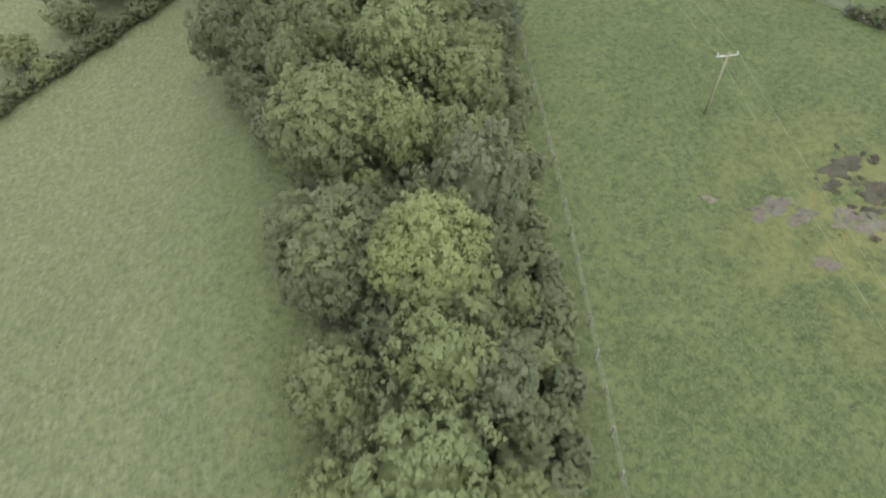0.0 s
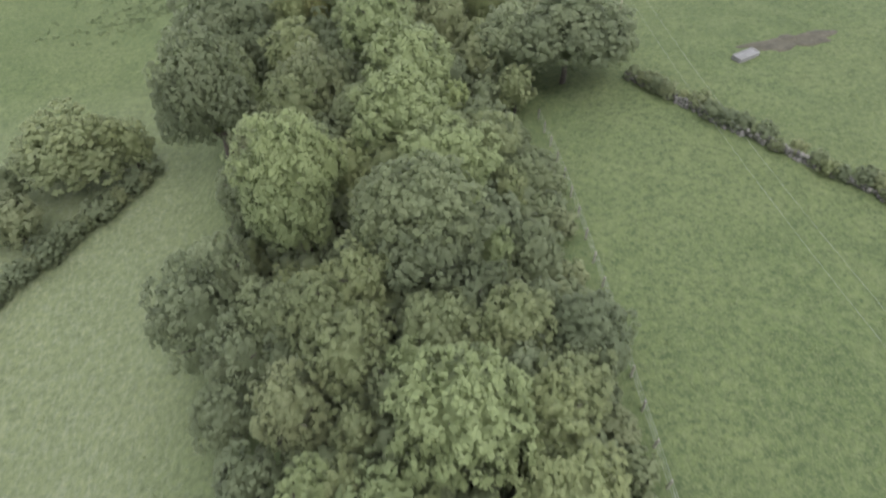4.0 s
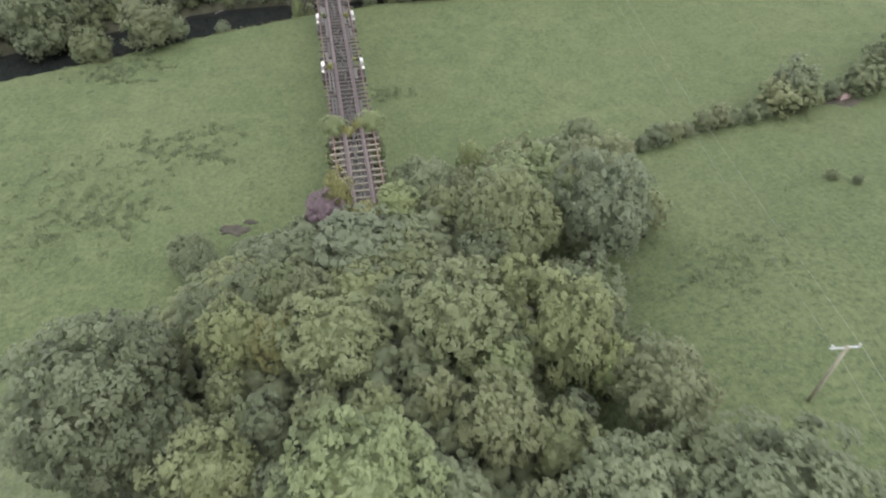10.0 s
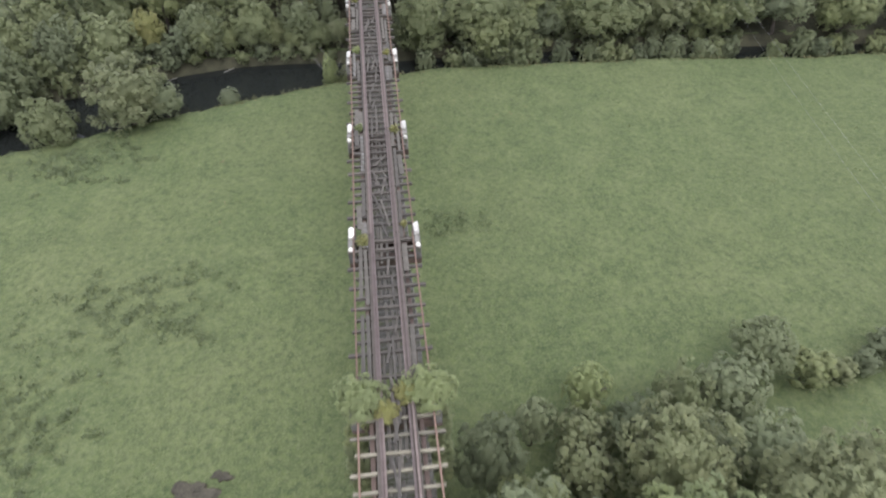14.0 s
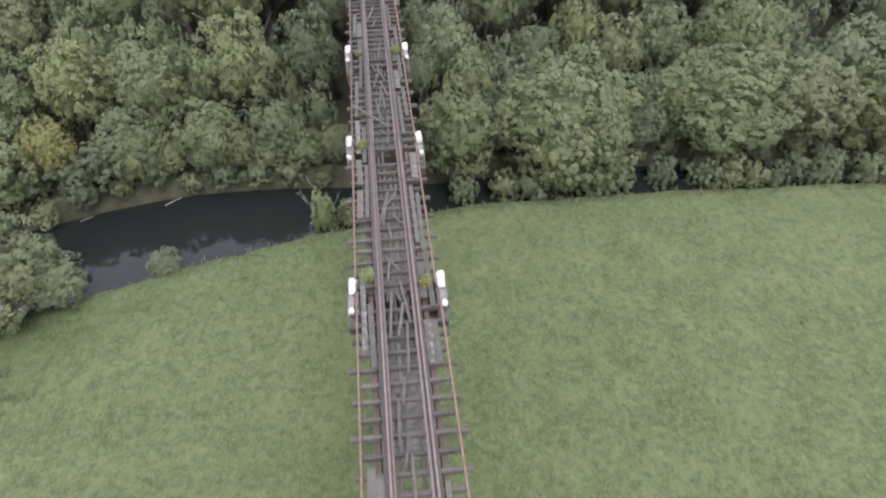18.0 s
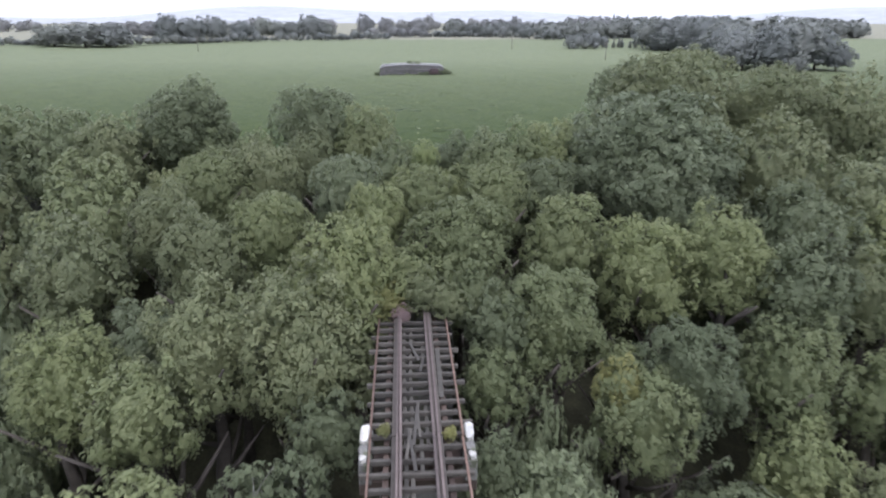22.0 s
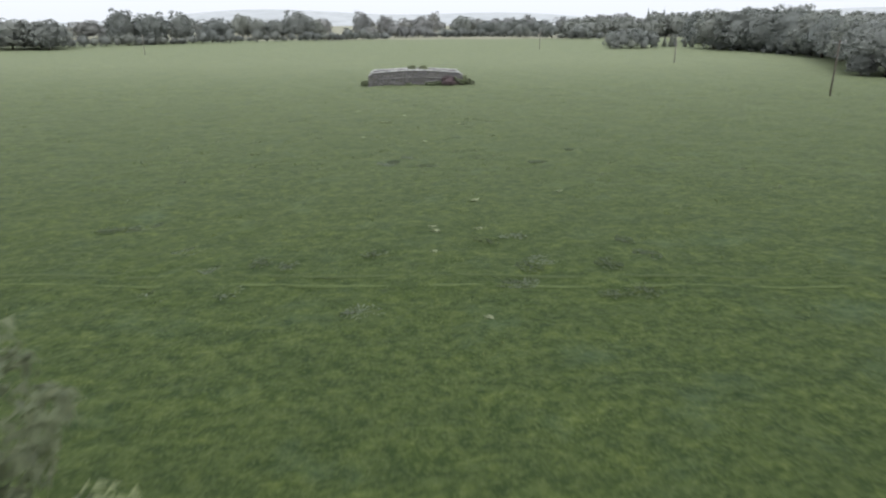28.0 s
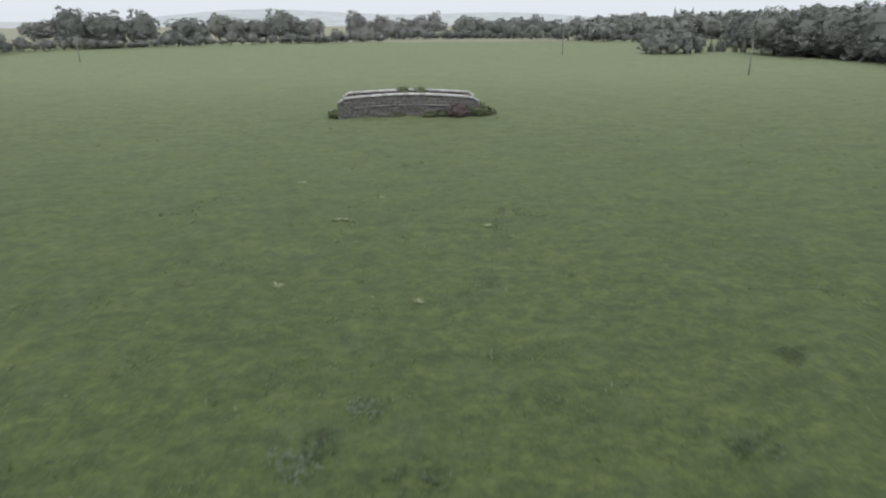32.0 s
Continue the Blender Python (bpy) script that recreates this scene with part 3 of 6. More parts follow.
def trunk_mesh(seed, limbs=6):
    """Height 1, foot radius about 0.03; limbs leave from a third of the height."""
    rng = random.Random(seed)
    line = [(0, 0, -0.04)]
    x = y = 0.0
    for i in range(1, 7):
        x += rng.uniform(-0.02, 0.02)
        y += rng.uniform(-0.02, 0.02)
        line.append((x, y, i * 0.14))
    runs = [(line, [0.040, 0.030, 0.027, 0.024, 0.020, 0.015, 0.008], 7)]
    for i in range(limbs):
        z0 = rng.uniform(0.25, 0.62)
        a = i * 2.4 + rng.uniform(-0.4, 0.4)
        r = rng.uniform(0.16, 0.27)
        k, u = int(z0 / 0.14), z0 / 0.14 % 1
        bx = line[k][0] + (line[k + 1][0] - line[k][0]) * u
        by = line[k][1] + (line[k + 1][1] - line[k][1]) * u
        p = [(bx, by, z0), (r * 0.5 * math.cos(a), r * 0.5 * math.sin(a), z0 + 0.10),
             (r * math.cos(a + 0.2), r * math.sin(a + 0.2), z0 + 0.24)]
        runs.append((p, [0.014, 0.010, 0.004], 5))
    v, f = joined_tubes(runs)
    return mesh_from("trunk", v, f, BARK, True)


CROWNS = [crown_mesh(s, 46, 12, 18, 0.034, 0.5) for s in (11, 12, 13, 14, 15)]
FINE = [crown_mesh(s, 54, 15, 24, 0.026, 0.5) for s in (16, 17, 18)]
WOODS = [crown_mesh(s, 34, 10, 14, 0.046, 0.5) for s in (21, 22, 23, 24)]
SHRUBS = [crown_mesh(s, 20, 7, 11, 0.085) for s in (31, 32, 33)]
MASSES = [crown_mesh(s, 24, 7, 10, 0.090) for s in (36, 37, 38)]
# lift tips far crowns' normals upward so their shading stays flat, like haze
FARS = [crown_mesh(s, 40, 10, 11, 0.052, 0.70, lift=1.1, thin=1.0) for s in (41, 42, 43)]
DISTANT = [crown_mesh(s, 26, 7, 9, 0.076, 0.70, lift=1.1, thin=1.0) for s in (46, 47, 48)]
TRUNKS = [trunk_mesh(s) for s in (51, 52, 53, 54)]

TREE_LABELS = [
    "tall ash tree with bright yellow-green leaves",
    "broadleaf tree with a full mid-green crown",
    "dense dark green hedgerow tree",
    "grey-green willow with fine pale leaves",
    "hawthorn tree with olive leaves turning brown",
    "small sapling with yellow autumn leaves",
    "distant field tree, grey-green with haze painted into its leaves",
    "remote tree, leaves painted a paler grey-green for haze",
    "pinkish brown buddleia gone to seed",
]
tree_rng = random.Random(7)


def tree(x, y, r, top, leaf_kind, meshes, group, name="tree", category="tree", low=0.12):
    """One tree: a trunk with limbs and a crown reaching from near the ground to top."""
    g = at(x, y)
    h = max(top - g, 1.0)
    ob = thing(name, x, y, g, TREE_LABELS[leaf_kind], category, group, turn=tree_rng.uniform(0, 6.28))
    wide = h * tree_rng.uniform(0.85, 1.1)
    mesh_part("trunk", tree_rng.choice(TRUNKS), ob, Matrix.Diagonal((wide, wide, h * 0.92, 1)))
    foot = max(low * h, h - (2.6 if 190 < y < 240 or r > 4 else 3.1) * r)
    half = (h - foot) / 2
    lean = (tree_rng.uniform(-0.12, 0.12) * r, tree_rng.uniform(-0.12, 0.12) * r)
    close = 194 < y < 250 and -20 < x < 48
    if close and r <= 4.4:
        meshes = FINE if -6 < x < 36 and y > 207 and r > 2.2 else CROWNS
    pieces = [(0, 0, 0, 1.06, 1.04, meshes)]
    if r > 4.4 and meshes is not FARS and meshes is not DISTANT:
        # a spreading tree: a ring of lesser heads round a leading one
        pool = (FINE if y > 220 else CROWNS) if y < 256 and -12 < x < 56 else WOODS
        pieces = [(0, 0, 0.22, 0.80, 0.80, pool)]
        for i in range(5):
            a = i * 1.257 + tree_rng.uniform(-0.3, 0.3)
            q = tree_rng.uniform(0.42, 0.54)
            pieces.append((q * math.cos(a), q * math.sin(a), tree_rng.uniform(-0.34, 0.12), tree_rng.uniform(0.48, 0.60), tree_rng.uniform(0.55, 0.66), pool))
    for px, py, pz, pr, ph, pool in pieces:
        m = Matrix.Translation((lean[0] + px * r, lean[1] + py * r, foot + half + pz * half)) @ Matrix.Rotation(tree_rng.uniform(0, 6.28), 4, "Z") @ Matrix.Diagonal((r * pr, r * pr, half * ph, 1))
        c = mesh_part("crown", tree_rng.choice(pool), ob, m)
        c.material_slots[0].link = "OBJECT"
        c.material_slots[0].material = LEAVES[leaf_kind]
    return ob


def stand(rows, meshes, group, **more):
    for x, y, r, top, k in rows:
        tree(x, y, r, top, k, meshes, group, **more)


# the belt on the old embankment: x, y, radius, top, kind of leaf
BELT_SOUTH = [
    (0.3, 38.2, 4.4, 24.6, 1), (-1.2, 25.5, 4.0, 24.0, 2), (5.2, 23.9, 4.0, 24.8, 0), (9.4, 28.5, 2.7, 25.0, 3),
    (5.5, 35.6, 2.4, 23.8, 0), (7.8, 46.8, 3.6, 24.0, 0), (12.6, 42.1, 2.8, 22.0, 1), (-2.6, 17.3, 2.4, 21.8, 1),
    (3.7, 16.9, 2.8, 23.3, 0), (1.7, 10.6, 3.4, 24.0, 0), (6.8, 15.1, 2.2, 20.9, 3), (-2.8, 10.6, 2.0, 21.0, 1),
    (5.8, 8.8, 2.0, 20.4, 1), (9.6, 35.5, 2.4, 21.2, 1), (2.0, 3.5, 3.4, 23.0, 1), (-3.0, 31.8, 2.2, 18.5, 2)]
BELT_MIDDLE = [
    (13.2, 46.4, 2.4, 20.8, 1), (17.8, 51.4, 2.8, 19.6, 2), (-1.6, 51.7, 2.5, 19.0, 4), (-7.7, 62.8, 3.6, 17.4, 2),
    (2.2, 54.0, 2.6, 20.0, 1), (0.2, 69.5, 4.8, 24.2, 0), (8.6, 62.0, 5.2, 24.4, 2), (3.1, 84.7, 3.3, 20.8, 4),
    (-6.9, 89.9, 5.4, 21.6, 2), (17.4, 60.2, 2.1, 17.8, 2), (13.2, 53.5, 2.6, 20.3, 1), (3.9, 56.0, 2.0, 18.6, 1),
    (17.2, 71.5, 2.8, 20.2, 1), (-3.4, 75.0, 3.0, 17.0, 2), (-6.5, 54.5, 2.4, 14.5, 2), (12.6, 68.6, 4.0, 22.4, 0), (8.4, 54.6, 2.8, 19.6, 1),
    (-2.4, 60.5, 2.8, 17.4, 2), (1.0, 59.0, 2.8, 19.0, 1), (4.4, 60.0, 2.6, 20.0, 1), (-5.0, 58.0, 2.8, 16.2, 2), (-6.6, 67.0, 2.8, 16.0, 3)]
BELT_NORTH = [
    (-5.0, 102.0, 6.3, 20.6, 2), (10.9, 90.5, 4.0, 23.0, 0), (11.9, 82.6, 4.2, 22.9, 0), (10.7, 75.6, 4.2, 22.8, 0),
    (1.9, 82.6, 2.8, 20.2, 1), (-2.0, 80.6, 2.4, 17.4, 4), (29.5, 85.0, 6.4, 23.0, 2), (24.6, 87.4, 3.8, 20.4, 3),
    (24.9, 113.0, 4.5, 19.0, 1), (33.0, 114.1, 4.2, 18.6, 3), (17.5, 102.0, 3.7, 20.0, 1), (9.9, 101.7, 3.4, 19.8, 1),
    (6.3, 103.2, 1.8, 17.5, 5), (25.4, 102.1, 3.6, 19.0, 1), (12.4, 110.2, 3.4, 18.2, 3), (19.0, 94.6, 2.7, 18.6, 4),
    (20.7, 88.3, 2.7, 17.8, 4), (18.2, 76.8, 2.6, 17.6, 2)]
BELT_FOOT = [
    (28.1, 104.4, 3.2, 16.6, 2), (29.7, 95.3, 3.1, 17.4, 4), (-4.8, 126.0, 2.4, 5.0, 2), (2.4, 122.4, 2.6, 6.6, 2),
    (18.7, 121.6, 3.2, 14.6, 3), (26.8, 118.0, 5.6, 16.4, 0), (36.4, 121.6, 4.8, 14.4, 4), (29.0, 126.6, 3.3, 11.7, 4),
    (40.2, 136.0, 2.4, 6.8, 2), (18.9, 129.6, 2.2, 8.6, 2), (-1.9, 121.4, 2.2, 7.4, 2), (7.4, 120.6, 2.0, 10.0, 2),
    (2.5, 95.0, 3.2, 18.0, 1), (4.5, 110.0, 3.0, 15.0, 2), (-1.0, 112.5, 3.0, 10.5, 1), (22.5, 94.0, 2.6, 16.0, 1)]
BELT_END = [
    (9.0, 111.8, 2.4, 16.4, 2), (6.4, 113.8, 2.3, 14.6, 3), (3.2, 112.0, 2.6, 14.2, 1), (0.2, 109.5, 2.6, 14.0, 2), (6.8, 109.0, 2.4, 16.5, 1),
    (-3.5, 107.5, 2.6, 12.5, 4), (9.4, 115.4, 1.4, 14.8, 1), (12.0, 107.0, 2.6, 17.0, 1), (4.6, 116.6, 2.2, 11.5, 2), (0.0, 116.0, 2.4, 9.5, 1), (-7.0, 111.5, 2.6, 9.0, 2),
    (3.4, 105.5, 2.6, 16.8, 1), (14.4, 104.8, 2.2, 17.2, 2), (20.2, 98.8, 2.4, 17.0, 0), (23.0, 106.2, 2.6, 16.8, 1), (21.5, 110.0, 2.4, 16.4, 2), (21.8, 101.5, 2.2, 16.2, 3),
    (3.4, 76.5, 2.6, 18.2, 2), (1.8, 78.5, 2.4, 17.6, 1), (5.4, 73.2, 2.4, 18.6, 1), (7.2, 80.0, 2.6, 19.0, 2), (15.0, 75.5, 2.2, 18.0, 2), (15.6, 109.6, 2.4, 17.0, 1), (16.4, 112.8, 2.0, 15.6, 3), (8.6, 72.4, 2.4, 18.6, 1), (19.2, 69.0, 2.2, 18.0, 2)]
BELT_SOUTH = [(x, y, r * 1.12, top, k) for x, y, r, top, k in BELT_SOUTH]
for rows in (BELT_SOUTH, BELT_MIDDLE, BELT_NORTH, BELT_FOOT, BELT_END):
    stand(rows, CROWNS, "trees on the old embankment")

def fence_x(y):
    return 10.6 + 0.228 * y - 0.00062 * y * y


# the rest of the belt, filled in between
belt = [(x, y, r) for rows in (BELT_SOUTH, BELT_MIDDLE, BELT_NORTH, BELT_FOOT, BELT_END) for x, y, r, _, _ in rows]
belt_rng = random.Random(29)
for _ in range(5000):
    x, y = belt_rng.uniform(-9, 42), belt_rng.uniform(0, 134)
    r = belt_rng.uniform(1.4, 2.7)
    west = -3.5 if y < 45 else -6.5 - 2.5 * float(smooth(70, 95, y))
    east = fence_x(y) - 4.6 if y < 80 else 31
    if y > 98:
        west = -3.0 if y < 112 else 16.5
    if y > 116:
        west, east = 19, 41 - 0.25 * (y - 116)
    if not west + r * 0.6 < x < east or (abs(x - AXIS) < 3.0 + r and y > 112):
        continue
    if any((x - a) ** 2 + (y - b) ** 2 < ((0.62 if y < 60 else 0.74) * (r + c)) ** 2 for a, b, c in belt):
        continue
    belt.append((x, y, r))
    top = at(x, y) + belt_rng.uniform(4.6, 6.4)
    tree(x, y, r, top, belt_kind := belt_rng.choice((1, 0, 2, 2, 3, 3, 1, 4)), WOODS, "trees on the old embankment", name="hawthorn" if belt_kind in (2, 4) else "tree", low=0.05)

# thorn scrub between the belt and the wire fence
scrub_rng = random.Random(19)
for i in range(78):
    y = 2 + i * 1.0
    x = fence_x(y) - 1.3 - scrub_rng.uniform(0.3, 3.4)
    r = scrub_rng.uniform(0.9, 1.6)
    tree(x, y, r, at(x, y) + r * scrub_rng.uniform(1.4, 1.9), scrub_rng.choice((2, 2, 1, 4)), SHRUBS, "thorn scrub along the fence", name="shrub", category="shrub", low=0.03)

# left hedgerow
HEDGE_WEST = [(-24.3, 96.5, 6.6, 10.0, 1), (-29.5, 87.5, 3.2, 6.6, 4), (-31.5, 94.0, 2.8, 6.4, 2), (-18.4, 97.4, 2.6, 6.8, 1),
              (-36.0, 81.0, 2.8, 5.4, 4), (-43.0, 76.0, 3.0, 5.2, 2), (-51.0, 71.0, 3.0, 5.4, 4)]
stand(HEDGE_WEST, WOODS, "hedgerow across the lower field", low=0.05)
west_rng = random.Random(21)
for i in range(48):
    x = -70 + i * 1.14
    y = 95.5 + 1.06 * (x + 16) + west_rng.uniform(-0.6, 0.6) if x > -40 else 70.1 + 0.55 * (x + 40) + west_rng.uniform(-0.6, 0.6)
    r = west_rng.uniform(1.2, 1.9)
    tree(x, y, r, at(x, y) + r * west_rng.uniform(1.4, 1.9), west_rng.choice((2, 2, 4, 1)), SHRUBS, "hedgerow across the lower field", name="hedge_shrub", category="shrub", low=0.03)
# right hedgerow, down in the valley
hedge_rng = random.Random(23)
for i in range(30):
    x = 43 + i * 2.3
    y = 134.2 + 0.21 * (x - 44) + hedge_rng.uniform(-0.5, 0.5)
    r = hedge_rng.uniform(1.0, 1.7) + (1.6 if i in (11, 12, 17, 21, 22, 25) else 0)
    tree(x, y, r, at(x, y) + r * hedge_rng.uniform(1.6, 2.2), hedge_rng.choice((1, 2, 4, 2)), SHRUBS, "hedgerow in the valley", name="hedge_shrub", category="shrub", low=0.03)

for x, y, r in ((63.1, 121.8, 0.7), (64.6, 120.2, 0.6)):
    tree(x, y, r, at(x, y) + 1.1, 2, SHRUBS, "lone bushes in the field", name="shrub", category="shrub", low=0.02)

HEDGE_EAST = [(71.0, 141.4, 3.0, 8.4, 3), (89.0, 145.4, 3.4, 8.0, 2), (96.0, 147.4, 4.4, 10.5, 3), (104.0, 149.6, 4.8, 11.5, 2), (113.0, 152.0, 4.6, 11.0, 1)]
stand(HEDGE_EAST, WOODS, "hedgerow in the valley", low=0.05)

# trees along the river
RIVERSIDE = [
    (-15.4, 179.0, 4.4, 8.2, 4), (29.2, 193.0, 6.9, 10.2, 1), (19.8, 192.6, 3.6, 8.3, 1), (45.2, 193.6, 6.6, 9.8, 1),
    (53.2, 193.8, 4.0, 8.8, 4), (61.5, 193.0, 5.4, 8.8, 1), (-15.6, 193.8, 2.2, 7.2, 5), (-4.7, 182.6, 1.3, 1.6, 3),
    (-32.4, 182.6, 5.6, 10.6, 2), (-11.6, 179.4, 2.2, 4.4, 3), (37.6, 193.8, 2.4, 4.6, 2), (39.8, 197.0, 3.0, 6.4, 2),
    (23.6, 196.4, 2.4, 5.2, 2), (70.0, 191.6, 5.0, 9.0, 3), (79.0, 190.4, 4.6, 9.0, 1), (88.0, 190.0, 4.8, 9.4, 3), (97.5, 190.0, 5.0, 9.6, 1), (107.0, 190.5, 5.0, 9.6, 2), (-24.0, 176.4, 3.0, 5.0, 1)]
stand(RIVERSIDE, CROWNS, "trees on the river bank", low=0.04)
WOOD_FRONT = [
    (-7.6, 200.5, 3.6, 11.0, 1), (0.5, 200.5, 3.7, 12.2, 1), (-14.8, 200.5, 3.6, 11.2, 1), (7.2, 203.0, 3.2, 11.4, 2), (17.6, 209.6, 2.0, 13.6, 1), (17.4, 205.2, 2.1, 11.0, 2), (18.4, 212.0, 2.2, 15.8, 2), (9.0, 206.4, 2.0, 13.0, 2), (17.2, 200.6, 2.0, 8.6, 2), (-2.7, 196.2, 3.4, 6.6, 1),
    (-9.4, 195.0, 3.2, 6.8, 2), (3.8, 196.4, 2.8, 6.4, 2), (19.8, 203.3, 3.0, 10.9, 3), (21.6, 199.4, 2.6, 8.4, 1), (25.6, 207.8, 2.7, 13.2, 1), (37.4, 203.6, 3.0, 9.0, 4),
    (34.0, 206.6, 2.8, 10.2, 1), (29.4, 203.6, 2.8, 9.0, 2), (50.4, 203.4, 5.4, 12.0, 1), (43.0, 204.4, 3.4, 10.0, 2), (-21.5, 200.0, 4.2, 11.6, 1)]
WOOD_SLOPE = [
    (7.3, 210.5, 3.8, 17.6, 4), (1.9, 210.0, 3.3, 17.2, 4), (0.2, 206.2, 2.6, 15.2, 1), (-4.6, 208.6, 2.8, 15.8, 1), (21.4, 212.3, 3.1, 17.0, 1),
    (28.2, 216.0, 3.2, 18.8, 1), (33.0, 215.5, 3.2, 19.2, 1), (28.6, 209.2, 3.0, 14.8, 2), (24.3, 208.2, 1.4, 13.4, 5), (23.8, 219.0, 3.1, 19.4, 1),
    (16.8, 218.2, 3.6, 19.6, 1), (9.6, 214.2, 3.5, 19.4, 1), (4.1, 219.5, 2.7, 19.8, 1), (0.6, 217.0, 2.9, 19.4, 4), (8.6, 223.2, 2.4, 21.5, 3),
    # dark leaves at (36.6, 213.2) and (39.4, 219.0) paint in shadowed gaps
    (11.0, 220.2, 2.4, 20.0, 1), (14.0, 222.4, 2.2, 21.0, 1), (17.2, 214.2, 2.0, 16.6, 2), (36.6, 213.2, 3.2, 18.2, 2), (39.4, 219.0, 3.6, 20.6, 2),
    (34.8, 209.2, 3.0, 14.6, 1), (-6.9, 216.0, 3.2, 19.0, 4), (-8.9, 224.0, 4.0, 21.0, 1), (-3.0, 221.0, 2.6, 20.4, 4), (19.6, 222.2, 2.6, 21.0, 1), (22.8, 223.6, 2.3, 21.0, 2)]
WOOD_CREST = [
    (14.6, 228.2, 1.1, 21.4, 0), (16.4, 226.4, 1.6, 19.8, 1), (13.0, 226.6, 1.5, 19.6, 1), (34.8, 239.4, 3.8, 26.8, 2), (19.9, 227.6, 3.9, 22.8, 1), (24.2, 229.2, 3.2, 22.6, 1), (31.6, 227.6, 7.2, 25.4, 3), (36.8, 235.0, 6.8, 28.2, 4), (46.5, 236.5, 5.6, 26.6, 4),
    (-5.0, 235.5, 5.2, 25.8, 2), (5.4, 235.6, 3.9, 25.0, 2), (9.6, 234.0, 3.0, 23.4, 1), (52.4, 234.6, 4.2, 26.0, 4), (-14.2, 232.4, 3.6, 24.0, 2),
    (-9.6, 230.6, 3.2, 23.6, 4), (2.7, 227.8, 2.8, 21.5, 4), (-0.9, 226.0, 2.7, 21.3, 1), (28.8, 234.4, 3.2, 22.6, 3), (17.4, 231.6, 2.0, 21.4, 2), (11.6, 229.4, 2.2, 21.2, 2),
    (13.8, 232.0, 1.7, 20.6, 2), (5.2, 230.6, 2.4, 22.0, 4), (0.6, 231.4, 2.4, 21.8, 4), (41.5, 227.0, 4.0, 23.6, 4), (-20.0, 234.0, 4.6, 23.6, 2), (-2.6, 233.6, 2.6, 20.2, 4)]


def canopy(x, y):
    """How high the tops of the wood stand."""
    rise = np.interp(y, (194, 200, 206, 210, 214, 220, 226, 236), (5.5, 9.5, 12.8, 15.6, 17.4, 18.8, 20.6, 22.0))
    return float(rise - 2.6 * smooth(20, 30, x) * (1 - smooth(203, 212, y)))


stand(WOOD_FRONT, CROWNS, "riverside wood", low=0.06)
stand(WOOD_SLOPE, CROWNS, "riverside wood", low=0.06)
stand(WOOD_CREST, CROWNS, "riverside wood", low=0.06)

bank_rng = random.Random(33)
for i in range(84):
    x = -60 + i * 1.5
    y = float(near_bank(x) + river_width(x)) + (0.4 if i % 2 else 2.0) + bank_rng.uniform(0.0, 0.7)
    if abs(x - AXIS) < 3.5:
        continue
    r = bank_rng.uniform(0.9, 1.5) if i % 2 else bank_rng.uniform(1.6, 2.4)
    tree(x, y, r, at(x, y) + r * bank_rng.uniform(1.8, 2.6), bank_rng.choice((2, 2, 1, 4)), SHRUBS, "bushes overhanging the river", name="shrub", category="shrub", low=0.02)

for i in range(44):
    x = 18 + i * 2.1
    y = float(near_bank(x)) + bank_rng.uniform(0.7, 2.6)
    r = bank_rng.uniform(1.2, 2.1)
    if bank_rng.random() < 0.8 and not (20.5 < x < 24 or 35 < x < 38):
        tree(x, y, r, max(at(x, y), -0.6) + r * bank_rng.uniform(1.2, 1.8), bank_rng.choice((2, 2, 1, 2)), SHRUBS, "bushes overhanging the river", name="shrub", category="shrub", low=0.02)

# the rest of the wood, filled in between
placed = [(x, y, r) for rows in (WOOD_FRONT, WOOD_SLOPE, WOOD_CREST, RIVERSIDE) for x, y, r, _, _ in rows]
fill_rng = random.Random(31)
outer = []
for _ in range(6000):
    x, y = fill_rng.uniform(-75, 115), fill_rng.uniform(195, 237)
    r = fill_rng.uniform(2.4, 4.2)
    if y < float(near_bank(x) + river_width(x)) + 2.5 or (abs(x - AXIS) < 2.6 + r and y < 219):
        continue
    if any((x - a) ** 2 + (y - b) ** 2 < (0.78 * (r + c)) ** 2 for a, b, c in placed):
        continue
    placed.append((x, y, r))
    top = canopy(x, y) + fill_rng.uniform(-2.4, -0.2) + (1.5 if not -16 < x < 44 else 0)
    top = max(top, at(x, y) + 1.25 * r)
    if not -24 < x < 54:
        outer.append((x, y, r * 1.05, top - at(x, y)))
        continue
    tree(x, y, r, top, fill_rng.choice((1, 1, 3, 4, 2, 4, 1)), WOODS, "riverside wood", low=0.06)

slope_rng = random.Random(83)
for _ in range(2500):
    x, y = slope_rng.uniform(-76, -14), slope_rng.uniform(160, 199)
    r = slope_rng.uniform(2.6, 4.2)
    if y < float(near_bank(x) + river_width(x)) + 2.5 or any((x - a) ** 2 + (y - b) ** 2 < (0.78 * (r + c)) ** 2 for a, b, c in placed):
        continue
    placed.append((x, y, r))
    outer.append((x, y, r * 1.05, slope_rng.uniform(7.0, 9.5)))


